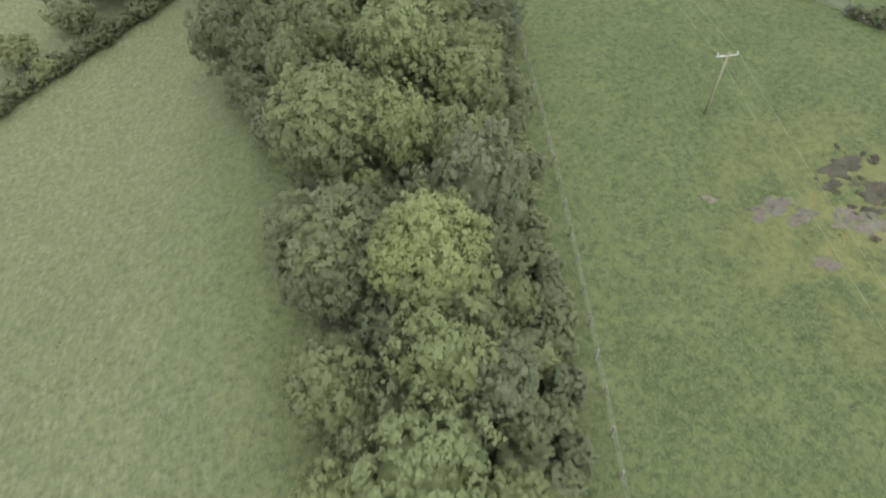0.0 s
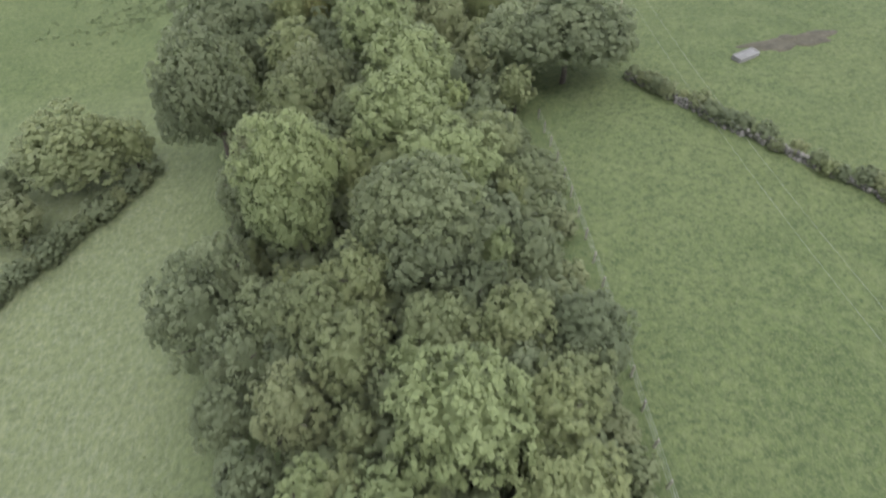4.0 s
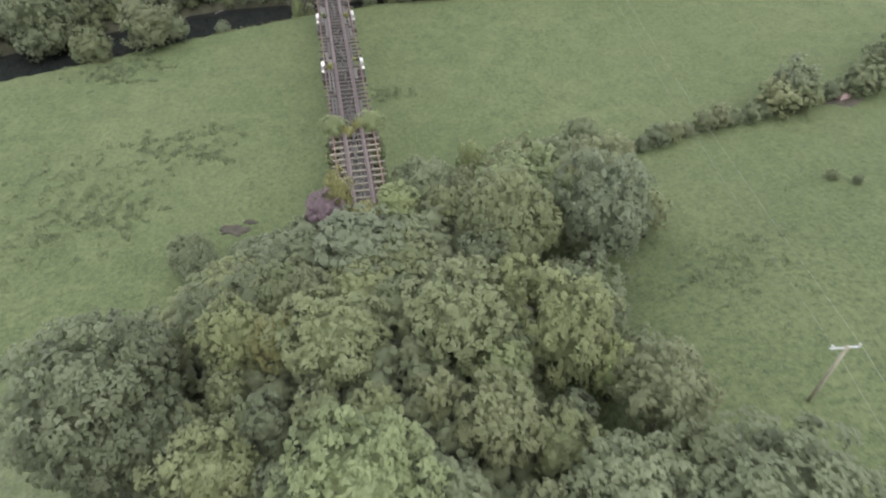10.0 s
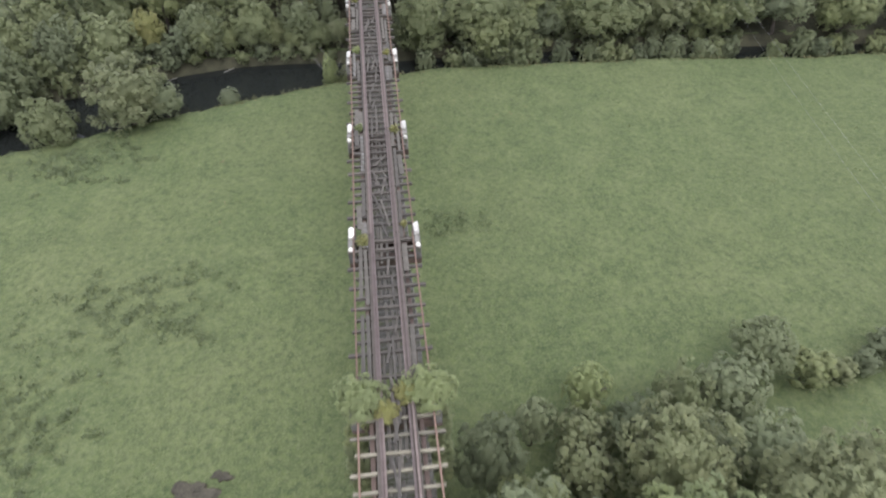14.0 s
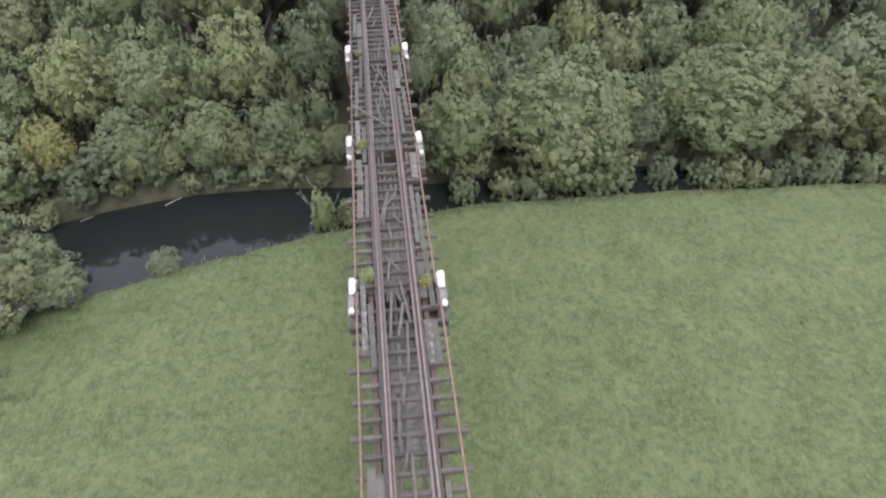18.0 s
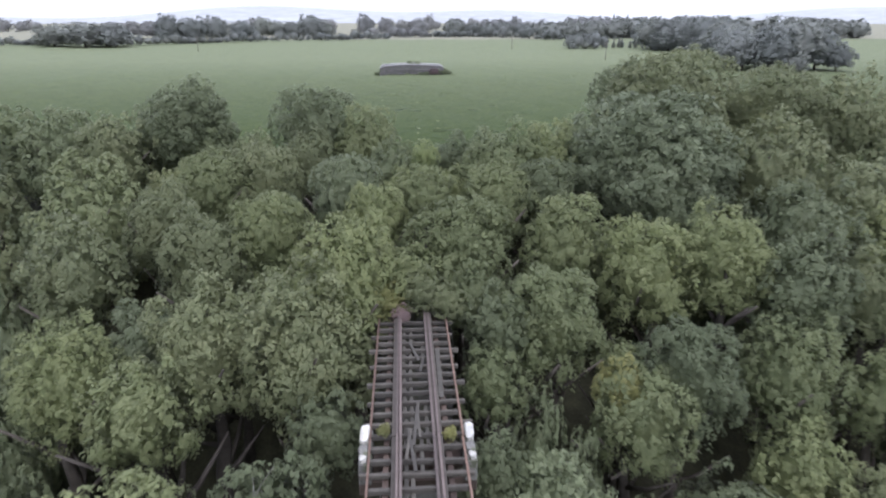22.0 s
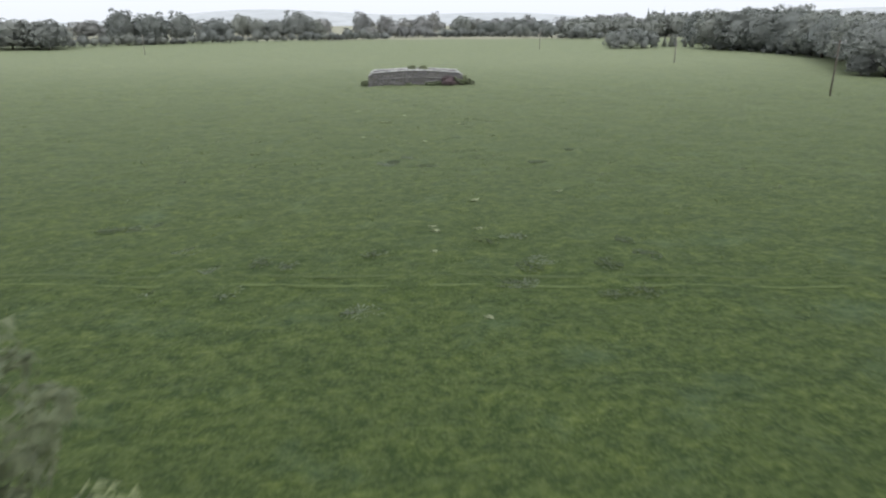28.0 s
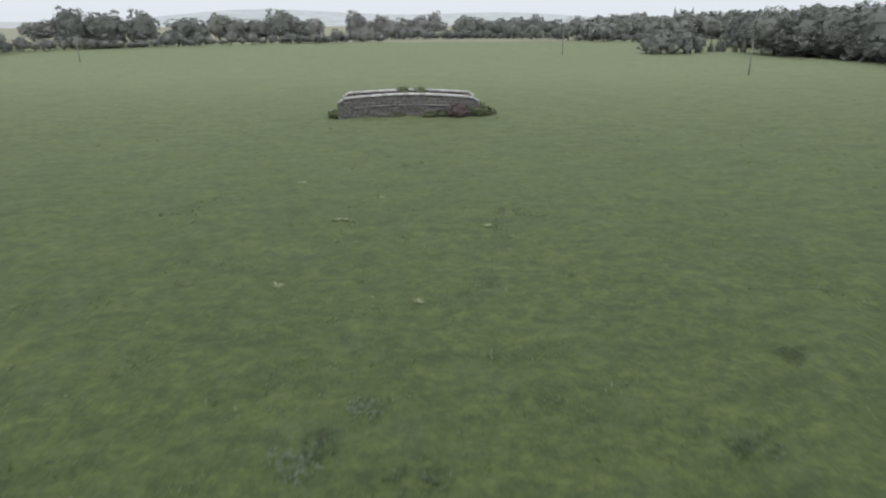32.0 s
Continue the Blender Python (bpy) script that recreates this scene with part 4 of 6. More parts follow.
def far_wood(spots, k, label, meshes, name="far_wood"):
    """A distant wood that nobody could count, as one sheet of crowns."""
    out, tris, ways, start = [], [], [], 0
    for i, (x, y, r, h) in enumerate(spots):
        co, t, d = CROWN_DATA[meshes[i % 3].name]
        w = tree_rng.uniform(0, 6.28)
        turn = np.array(((math.cos(w), math.sin(w), 0), (-math.sin(w), math.cos(w), 0), (0, 0, 1)))
        out.append(co @ turn * np.array((r, r, h * 0.52)) + np.array((x, y, at(x, y) + h * 0.45)))
        tris.append(t + start)
        ways.append(d @ turn)
        start += len(co)
    me = fast_mesh(name, np.concatenate(out), np.concatenate(tris), LEAVES[k], np.concatenate(ways))
    tagged(new(name, me), label, "wood", kind="stuff")


under = []
# brambles and saplings under the belt
BRAMBLES = [crown_mesh(s, 12, 5, 7, 0.13, 0.6) for s in (86, 87, 88)]
thicket_rng = random.Random(89)
thicket = []
for iy in range(0, 58):
    for ix in range(0, 20):
        x, y = -8 + ix * 2.05 + thicket_rng.uniform(-0.6, 0.6), 1 + iy * 2.0 + thicket_rng.uniform(-0.6, 0.6)
        west = -2.0 if y < 45 else -2.0 - 4.0 * float(smooth(45, 75, y))
        east = fence_x(y) - 3.4 if y < 84 else 24.0
        if west < x < east and not (y > 112 and abs(x - AXIS) < 4.5):
            thicket.append((x, y, thicket_rng.uniform(1.3, 1.8), thicket_rng.uniform(2.2, 3.8)))
far_wood(thicket, 2, "brambles and saplings under the embankment trees", BRAMBLES, "undergrowth")

for _ in range(5000):
    x, y = fill_rng.uniform(-24, 54), fill_rng.uniform(197, 236)
    r = fill_rng.uniform(1.4, 2.4)
    if y < float(near_bank(x) + river_width(x)) + 3.5 or (abs(x - AXIS) < 2.6 + r and y < 217):
        continue
    if any((x - a) ** 2 + (y - b) ** 2 < (0.74 * (r + c)) ** 2 for a, b, c in placed):
        continue
    placed.append((x, y, r))
    top = canopy(x, y) + fill_rng.uniform(-3.2, -1.2)
    if top - at(x, y) < 1.5 * r:
        continue
    if 208 < y and 1 < x < 27:
        tree(x, y, r, top, fill_rng.choice((1, 1, 4, 1, 2, 4)), CROWNS, "riverside wood", name="young_tree", low=0.06)
    else:
        under.append((x, y, r * 1.05, top - at(x, y)))
near_outer = [q for q in outer if -48 < q[0] < 84]
far_wood([q for q in outer if not -48 < q[0] < 84], 1, "riverside wood running on along the valley", MASSES, "woodland")
for k in (1, 2, 3):
    far_wood(near_outer[k - 1::3], k, "riverside wood running on along the valley", WOODS, "woodland")
far_wood(under, 2, "young growth filling the gaps of the wood", WOODS, "understorey")

# hedge trees and woods round the far field
far_rng = random.Random(37)
FAR_TREES = [
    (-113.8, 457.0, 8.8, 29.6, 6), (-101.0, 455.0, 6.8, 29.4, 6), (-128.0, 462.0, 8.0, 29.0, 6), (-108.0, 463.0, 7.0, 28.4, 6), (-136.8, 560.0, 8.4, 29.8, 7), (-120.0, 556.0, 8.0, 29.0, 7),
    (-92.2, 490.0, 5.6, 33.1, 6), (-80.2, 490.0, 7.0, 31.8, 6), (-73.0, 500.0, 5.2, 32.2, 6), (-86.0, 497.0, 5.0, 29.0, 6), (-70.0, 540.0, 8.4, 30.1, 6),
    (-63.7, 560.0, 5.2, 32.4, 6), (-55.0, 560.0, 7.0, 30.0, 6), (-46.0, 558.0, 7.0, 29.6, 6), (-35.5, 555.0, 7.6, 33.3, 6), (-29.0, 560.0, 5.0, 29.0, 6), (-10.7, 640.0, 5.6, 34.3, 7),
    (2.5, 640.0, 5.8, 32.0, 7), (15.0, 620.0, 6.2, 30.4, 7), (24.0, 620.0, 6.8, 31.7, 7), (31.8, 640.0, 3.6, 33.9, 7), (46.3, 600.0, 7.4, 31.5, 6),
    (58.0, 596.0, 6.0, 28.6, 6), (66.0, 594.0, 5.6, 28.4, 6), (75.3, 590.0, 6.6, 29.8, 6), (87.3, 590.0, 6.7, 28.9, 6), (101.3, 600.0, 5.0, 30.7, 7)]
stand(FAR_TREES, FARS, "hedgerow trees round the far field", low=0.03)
for i in range(60):
    x = -175 + i * 3.1
    y = 470 + 0.62 * max(0, x + 100) + far_rng.uniform(-1, 1)
    if x > 5:
        break
    r = far_rng.uniform(1.5, 3.0)
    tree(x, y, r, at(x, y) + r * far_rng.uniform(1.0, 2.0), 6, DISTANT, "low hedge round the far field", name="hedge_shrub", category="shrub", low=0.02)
for i in range(40):
    x = -8 + i * 2.9
    r = far_rng.uniform(1.6, 4.2)
    y = 572 - max(0, x - 62) * 1.8 + far_rng.uniform(-4, 4)
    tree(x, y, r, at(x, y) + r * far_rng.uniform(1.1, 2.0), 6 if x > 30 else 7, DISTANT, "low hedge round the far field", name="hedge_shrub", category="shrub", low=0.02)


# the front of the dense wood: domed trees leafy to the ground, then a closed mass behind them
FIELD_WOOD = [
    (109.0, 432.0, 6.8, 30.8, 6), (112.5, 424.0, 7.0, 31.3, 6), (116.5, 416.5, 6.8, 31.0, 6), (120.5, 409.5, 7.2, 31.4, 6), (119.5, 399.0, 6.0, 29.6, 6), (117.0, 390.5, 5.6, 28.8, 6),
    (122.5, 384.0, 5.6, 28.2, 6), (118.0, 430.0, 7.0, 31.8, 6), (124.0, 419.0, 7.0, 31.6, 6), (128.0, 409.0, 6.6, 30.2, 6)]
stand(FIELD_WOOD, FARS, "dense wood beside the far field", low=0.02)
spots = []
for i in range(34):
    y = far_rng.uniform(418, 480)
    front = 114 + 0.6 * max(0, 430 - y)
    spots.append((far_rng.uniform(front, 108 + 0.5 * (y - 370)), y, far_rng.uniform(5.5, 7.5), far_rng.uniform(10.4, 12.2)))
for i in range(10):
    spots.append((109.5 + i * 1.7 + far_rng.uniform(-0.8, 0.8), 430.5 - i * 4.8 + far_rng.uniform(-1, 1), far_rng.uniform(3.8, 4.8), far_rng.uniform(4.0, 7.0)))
far_wood(spots, 6, "dense wood beside the far field, grey-green with painted haze", DISTANT)
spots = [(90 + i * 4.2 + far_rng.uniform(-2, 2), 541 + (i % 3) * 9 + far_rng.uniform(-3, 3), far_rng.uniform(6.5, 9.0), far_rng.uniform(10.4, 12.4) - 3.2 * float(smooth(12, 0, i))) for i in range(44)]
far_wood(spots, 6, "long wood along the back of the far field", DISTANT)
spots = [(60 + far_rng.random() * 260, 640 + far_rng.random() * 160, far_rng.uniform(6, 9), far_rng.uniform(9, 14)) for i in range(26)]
far_wood(spots, 7, "remote wood, pale grey-green with painted haze", DISTANT)
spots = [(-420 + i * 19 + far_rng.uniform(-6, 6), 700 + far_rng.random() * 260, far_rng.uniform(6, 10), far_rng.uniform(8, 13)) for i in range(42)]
far_wood(spots, 7, "remote hedgerow trees, pale grey-green with painted haze", DISTANT)
CONE = crown_mesh(45, 30, 7, 9, 0.07, 0.5, 0.6, 1, 0.55)
for i in range(8):
    x, y = 95.4 + i * 2.1 + (0.7 if i % 3 else -0.3), 445.0 - i * 0.4
    w, h = far_rng.uniform(0.8, 1.4), far_rng.uniform(3.4, 5.4)
    label, group = "young conifer in a row, dull grey-green with painted haze", "row of young conifers"
    if i > 5:        # two tall spires over the long wood
        x, y, w, h = 134.0 + (i - 6) * 8.0, 560.0, 2.6, 15.4
        label, group = "tall pointed conifer rising out of the far wood", "tall conifers in the far wood"
    ob = thing("conifer", x, y, at(x, y), label, "tree", group, turn=i * 1.3)
    c = mesh_part("crown", CONE, ob, Matrix.Translation((0, 0, h * 0.34)) @ Matrix.Diagonal((w, w, h * 0.6, 1)))
    c.material_slots[0].link = "OBJECT"
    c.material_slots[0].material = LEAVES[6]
    mesh_part("trunk", TRUNKS[i % 4], ob, Matrix.Diagonal((1.2, 1.2, h * 0.5, 1)))

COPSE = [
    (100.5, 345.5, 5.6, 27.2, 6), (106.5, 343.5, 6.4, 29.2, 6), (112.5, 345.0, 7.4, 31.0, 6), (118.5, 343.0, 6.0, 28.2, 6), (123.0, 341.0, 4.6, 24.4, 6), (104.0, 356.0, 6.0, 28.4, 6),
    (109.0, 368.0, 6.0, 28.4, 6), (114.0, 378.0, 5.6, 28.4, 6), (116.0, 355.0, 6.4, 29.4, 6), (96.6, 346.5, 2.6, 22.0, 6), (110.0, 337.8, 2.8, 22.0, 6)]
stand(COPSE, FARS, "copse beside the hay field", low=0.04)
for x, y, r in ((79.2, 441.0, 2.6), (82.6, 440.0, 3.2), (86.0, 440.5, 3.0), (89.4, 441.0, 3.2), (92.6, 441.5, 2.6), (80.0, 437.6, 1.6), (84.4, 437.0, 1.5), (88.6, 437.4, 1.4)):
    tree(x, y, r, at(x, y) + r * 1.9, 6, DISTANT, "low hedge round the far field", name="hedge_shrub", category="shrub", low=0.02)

# low hills on the horizon
hv, hf = [], []
for i in range(81):
    a = -1.35 + 2.7 * i / 80
    d = 2400
    lift = 38 + 22 * math.sin(i * 0.21) + 12 * math.sin(i * 0.57 + 1) + 26 * float(smooth(45, 62, i))
    for k, f in enumerate((0.0, 0.55, 0.85, 1.0)):
        hv.append((d * math.sin(a) * (1 + 0.12 * k), d * math.cos(a) * (1 + 0.12 * k), 20 + lift * f))
    if i:
        for k in range(3):
            p = 4 * i + k
            hf.append((p - 4, p, p + 1, p - 3))
# the hills' pale blue-grey has haze painted into it
HILL = surface("hazed_hill", (0.400, 0.418, 0.424), (0.450, 0.466, 0.470), 0.004, 1.0, 0.02, 0.0, 0.01)
tagged(new("backdrop", mesh_from("backdrop", hv, hf, HILL, True)), "low hills coloured pale, as if almost lost in mist", "hills", kind="structure")


# a dead, ivy-grown tree by the water, and driftwood on the far shore
def bare_branches(seed, height):
    rng = random.Random(seed)
    runs = []

    def grow(p, d, length, radius, depth):
        q = p + d * length * 0.5 + Vector((rng.uniform(-1, 1), rng.uniform(-1, 1), 0)) * length * 0.08
        e = p + d * length
        runs.append(([p, q, e], [radius, radius * 0.8, radius * 0.55], 5))
        if depth:
            for _ in range(3):
                nd = (d + Vector((rng.uniform(-0.8, 0.8), rng.uniform(-0.8, 0.8), rng.uniform(-0.1, 0.5)))).normalized()
                grow(e if rng.random() < 0.6 else q, nd, length * rng.uniform(0.5, 0.75), radius * 0.5, depth - 1)
    grow(Vector((0, 0, -0.3)), Vector((0.05, 0.02, 1)).normalized(), height * 0.42, 0.16, 3)
    v, f = joined_tubes(runs)
    return v, f


DEADWOOD = surface("bleached_deadwood", (0.150, 0.142, 0.124), (0.310, 0.298, 0.268), 2.5, 0.9, 20.0, 0.5, 0.01)
for x, y, h, seed in ((7.5, 187.2, 7.8, 3), (9.6, 188.0, 4.6, 4), (4.8, 201.5, 11.5, 5)):
    ob = thing("dead_tree", x, y, at(x, y), "bleached dead tree with ivy round its stem", "tree", "dead trees by the river")
    v, f = bare_branches(seed, h)
    mesh_part("trunk", mesh_from("trunk", v, f, DEADWOOD, True), ob)
    c = mesh_part("ivy_leaves", SHRUBS[seed % 3], ob, Matrix.Translation((0.1, 0, h * 0.34)) @ Matrix.Diagonal((1.3, 1.3, h * 0.42, 1)))
    c.material_slots[0].link = "OBJECT"
    c.material_slots[0].material = LEAVES[0 if seed == 3 else 1]
for x, y, a, ln in ((-6.3, 192.2, 0.5, 1.6), (-1.0, 193.6, -0.2, 2.2), (1.6, 193.8, 0.1, 1.5), (-13.5, 190.6, 0.3, 1.2)):
    v, f = tube([(-ln / 2, 0, 0), (0, 0.1, 0.08), (ln / 2, 0.02, 0.16)], [0.06, 0.07, 0.03], 7)
    ob = tagged(new("driftwood_log", mesh_from("driftwood_log", v, f, DEADWOOD, True)), "bleached driftwood log lodged at the water's edge", "log", "driftwood")
    ob.matrix_basis = Matrix.Translation((x, y, -1.17)) @ Matrix.Rotation(a, 4, "Z")


# ---- the derelict viaduct ----
via_rng = random.Random(43)
viaduct = thing("viaduct", AXIS, 0, 0, "derelict single-track railway viaduct with rotten timbers and rusty rails", "viaduct")


# main girders under each edge, in spans
girder_bm = worn_box(0.24, SPAN - 0.1, 0.85, bevel=0.02)
girder = bm_mesh("girder", girder_bm, GIRDER)
for y0 in [START] + PIERS:
    for sx in (-1.25, 1.25):
        mesh_part("girder", girder, viaduct, Matrix.Translation((sx, y0 + SPAN / 2, DECK - 0.72)))
# cross timbers
timbers = [bm_mesh("cross_timber", worn_box(w, 0.19, 0.20, i, 0.012, 0.02), TIMBER) for i, w in enumerate((4.6, 3.9, 4.35, 3.85))]
bare_timbers = [bm_mesh("cross_timber", worn_box(w, 0.16, 0.18, 40 + i, 0.02, 0.02), LICHENWOOD) for i, w in enumerate((4.7, 4.3, 4.6, 4.4))]
y, i = START + 0.4, 0
while y < FINISH - 0.2:
    if via_rng.random() > 0.03:
        tilt = Matrix.Rotation(radians(via_rng.uniform(-1.6, 1.6)), 4, "Z")
        mesh_part("cross_timber", (bare_timbers if y < 128 else timbers)[(i % 2) + 2 * via_rng.randint(0, 1)], viaduct,
                  Matrix.Translation((via_rng.uniform(-0.08, 0.08), y, DECK - 0.11 + via_rng.uniform(-0.03, 0.0))) @ tilt)
    y += 0.93 if y < 128 else 0.8
    i += 1
# baulks, rails and guard rails
baulk = bm_mesh("rail_baulk", worn_box(0.38, SPAN - 0.04, 0.16, 1, 0.008, 0.02), BAULK)


def rail_mesh(length):
    """Flat-bottomed rail section, run along y."""
    prof = [(-0.065, 0), (0.065, 0), (0.065, 0.015), (0.012, 0.03), (0.012, 0.10), (0.034, 0.11), (0.034, 0.145), (-0.034, 0.145), (-0.034, 0.11), (-0.012, 0.10), (-0.012, 0.03), (-0.065, 0.015)]
    k = len(prof)
    v = [(x, s * length / 2, z) for s in (-1, 1) for x, z in prof]
    f = [(a, (a + 1) % k, (a + 1) % k + k, a + k) for a in range(k)] + [tuple(range(k))[::-1], tuple(range(k, 2 * k))]
    return mesh_from("rail", v, f, RAILSTEEL)


rail = rail_mesh(SPAN - 0.02)
for y0 in [START] + PIERS:
    length = min(SPAN, FINISH - y0)
    sc = Matrix.Diagonal((1, length / SPAN, 1, 1))
    for sx in (-0.84, 0.84):
        mid = y0 + length / 2
        mesh_part("rail_baulk", baulk, viaduct, Matrix.Translation((sx, mid, DECK + 0.075)) @ sc)
        mesh_part("rail", rail, viaduct, Matrix.Translation((sx + 0.03, mid, DECK + 0.155)) @ sc)
        mesh_part("guard_rail", rail, viaduct, Matrix.Translation((sx - math.copysign(0.16, sx), mid, DECK + 0.155)) @ sc)
# edge angles
edge = bm_mesh("edge_angle", worn_box(0.09, SPAN - 0.03, 0.10, 2, 0.004, 0.012), RUST)
for y0 in [START] + PIERS:
    length = min(SPAN, FINISH - y0)
    for sx in (-1.90, 1.90):
        off = via_rng.uniform(-0.04, 0.04)
        mesh_part("edge_angle", edge, viaduct, Matrix.Translation((sx + off, y0 + length / 2, DECK + 0.055)) @ Matrix.Rotation(radians(via_rng.uniform(-0.3, 0.3)), 4, "Z") @ Matrix.Diagonal((1, length / SPAN, 1, 1)))
# lower longitudinal boards between the rails, broken in places
slats = [bm_mesh("deck_slat", worn_box(0.16, ln, 0.06, 5 + i, 0.006, 0.008), BOARD) for i, ln in enumerate((2.9, 1.9, 3.9))]
for sx in (-0.45, -0.16, 0.15, 0.45):
    y = START + 0.3
    while y < FINISH - 3:
        m = via_rng.choice((0, 1, 2))
        ln = (2.9, 1.9, 3.9)[m]
        if via_rng.random() < 0.88:
            mesh_part("deck_slat", slats[m], viaduct, Matrix.Translation((sx + via_rng.uniform(-0.05, 0.05), y + ln / 2, DECK - 0.245)) @ Matrix.Rotation(radians(via_rng.uniform(-1.2, 1.2)), 4, "Z"))
        y += ln + via_rng.uniform(0.05, 0.7)
# footway boards left between rails and edges
boards = [bm_mesh("footway_board", worn_box(w, ln, 0.05, 9 + i, 0.008, 0.008), BOARD) for i, (w, ln) in enumerate(((0.26, 3.6), (0.34, 2.4), (0.22, 4.6)))]
spotted = [bm_mesh("footway_board", worn_box(w, ln, 0.05, 14 + i, 0.008, 0.008), LICHENBOARD) for i, (w, ln) in enumerate(((0.28, 3.6), (0.40, 2.4), (0.24, 4.6)))]
for side in (-1, 1):
    for lane in (1.22, 1.56):
        y = PIERS[0] + 0.8
        while y < FINISH - 5:
            m = via_rng.choice((0, 1, 2))
            ln = (3.6, 2.4, 4.6)[m]
            if via_rng.random() < (0.8 if y < 194 else 0.3):
                mesh_part("footway_board", (spotted if via_rng.random() < 0.3 else boards)[m], viaduct, Matrix.Translation((side * lane + via_rng.uniform(-0.04, 0.04), y + ln / 2, DECK + 0.026)) @ Matrix.Rotation(radians(via_rng.uniform(-1.5, 1.5)), 4, "Z"))
            y += ln + via_rng.uniform(0.1, 1.5)
planks = [bm_mesh("loose_plank", worn_box(0.15, ln, 0.06, 25 + i, 0.01, 0.008), TIMBER) for i, ln in enumerate((2.9, 1.9, 3.9))]
# fallen planks lying askew on the timbers
for k in range(64):
    y = via_rng.uniform(START + 4, FINISH - 4)
    x = via_rng.uniform(-0.40, 0.40)
    turn = via_rng.choice((via_rng.uniform(-14, 14), via_rng.uniform(-14, 14), via_rng.uniform(-40, 40)))
    mesh_part("loose_plank", planks[via_rng.randint(0, 2)], viaduct, Matrix.Translation((x, y, DECK + 0.035 + 0.002 * (k % 9))) @ Matrix.Rotation(radians(turn), 4, "Z") @ Matrix.Diagonal((0.85, 0.35 if abs(turn) > 14 else 0.7, 1, 1)))
mesh_part("loose_plank", boards[2], viaduct, Matrix.Translation((-0.75, 179.6, DECK + 0.36)) @ Matrix.Rotation(radians(42), 4, "Z") @ Matrix.Rotation(radians(3), 4, "X") @ Matrix.Diagonal((0.6, 0.72, 1, 1)), "grey plank fallen across the rail")


def pier_mesh(height):
    """Battered masonry pier with raked joints between its courses, origin at its top."""
    verts, faces = [], []
    z, k = 0.0, 0
    while z < height:
        for dz, inset in ((0.0, 0.05), (0.03, 0.0), (0.52, 0.0), (0.55, 0.05)):
            w, d = 1.55 + 0.05 * z - inset, 0.95 + 0.035 * z - inset
            verts += [(-w, -d, -z - dz), (w, -d, -z - dz), (w, d, -z - dz), (-w, d, -z - dz)]
            if k:
                for q in range(4):
                    a, b = 4 * (k - 1) + q, 4 * (k - 1) + (q + 1) % 4
                    faces.append((a, a + 4, b + 4, b))
            k += 1
        z += 0.56
    faces += [(0, 1, 2, 3), tuple(range(4 * k - 4, 4 * k))[::-1]]
    return mesh_from("pier", verts, faces, STONE)


caps = [bm_mesh("capstone", worn_box(0.36, 1.0, 0.36, 60 + i, 0.06, 0.09), WHITE) for i in range(3)]
cap_small = [bm_mesh("capstone", worn_box(0.24, 0.3, 0.24, 70 + i, 0.05, 0.05), WHITE) for i in range(2)]
stain = [bm_mesh("pier_block", worn_box(0.38, 0.62, 0.30, 80 + i, 0.05, 0.06), STONE) for i in range(2)]
for i, y0 in enumerate(PIERS):
    ground_z = min(at(AXIS, y0), at(AXIS, y0 + 1.5)) - 1.0
    mesh_part("pier", pier_mesh(DECK - 1.85 - ground_z), viaduct, Matrix.Translation((0, y0, DECK - 1.85)), "battered grey masonry pier")
    for dy in (-0.75, 0.65):
        mesh_part("crosshead", bm_mesh("crosshead", worn_box(4.7, 0.6, 0.62, i, 0.02, 0.03), GIRDER), viaduct, Matrix.Translation((0, y0 + dy, DECK - 1.50)), "rusty crosshead beam")
    for side in (-1, 1):
        mesh_part("pier_ledge", bm_mesh("pier_ledge", worn_box(0.5, 2.3, 1.0, i, 0.03, 0.05), STONE), viaduct, Matrix.Translation((side * 2.08, y0 - 0.1, DECK - 0.68)))
        if i == 0:
            continue
        mesh_part("capstone", caps[via_rng.randint(0, 2)], viaduct, Matrix.Translation((side * 2.12, y0 + 0.30, DECK + 0.06)), "whitened capstone")
        mesh_part("pier_block", stain[i % 2], viaduct, Matrix.Translation((side * 2.12, y0 - 0.65, DECK - 0.06)))
        mesh_part("capstone", cap_small[i % 2], viaduct, Matrix.Translation((side * 2.14, y0 - 1.12, DECK - 0.02)), "whitened capstone")
for y0, sgn in ((START - 1.5, 1), (FINISH + 4.6, -1)):
    h = DECK - 0.3 - min(at(AXIS - 2, y0 + 2 * sgn), at(AXIS + 2, y0 + 2 * sgn)) + 1.5
    mesh_part("abutment", bm_mesh("abutment", worn_box(5.2, 3.2, h, 3, 0.03, 0.05), STONE), viaduct, Matrix.Translation((0, y0, DECK - 0.5 - h / 2)), "masonry abutment")

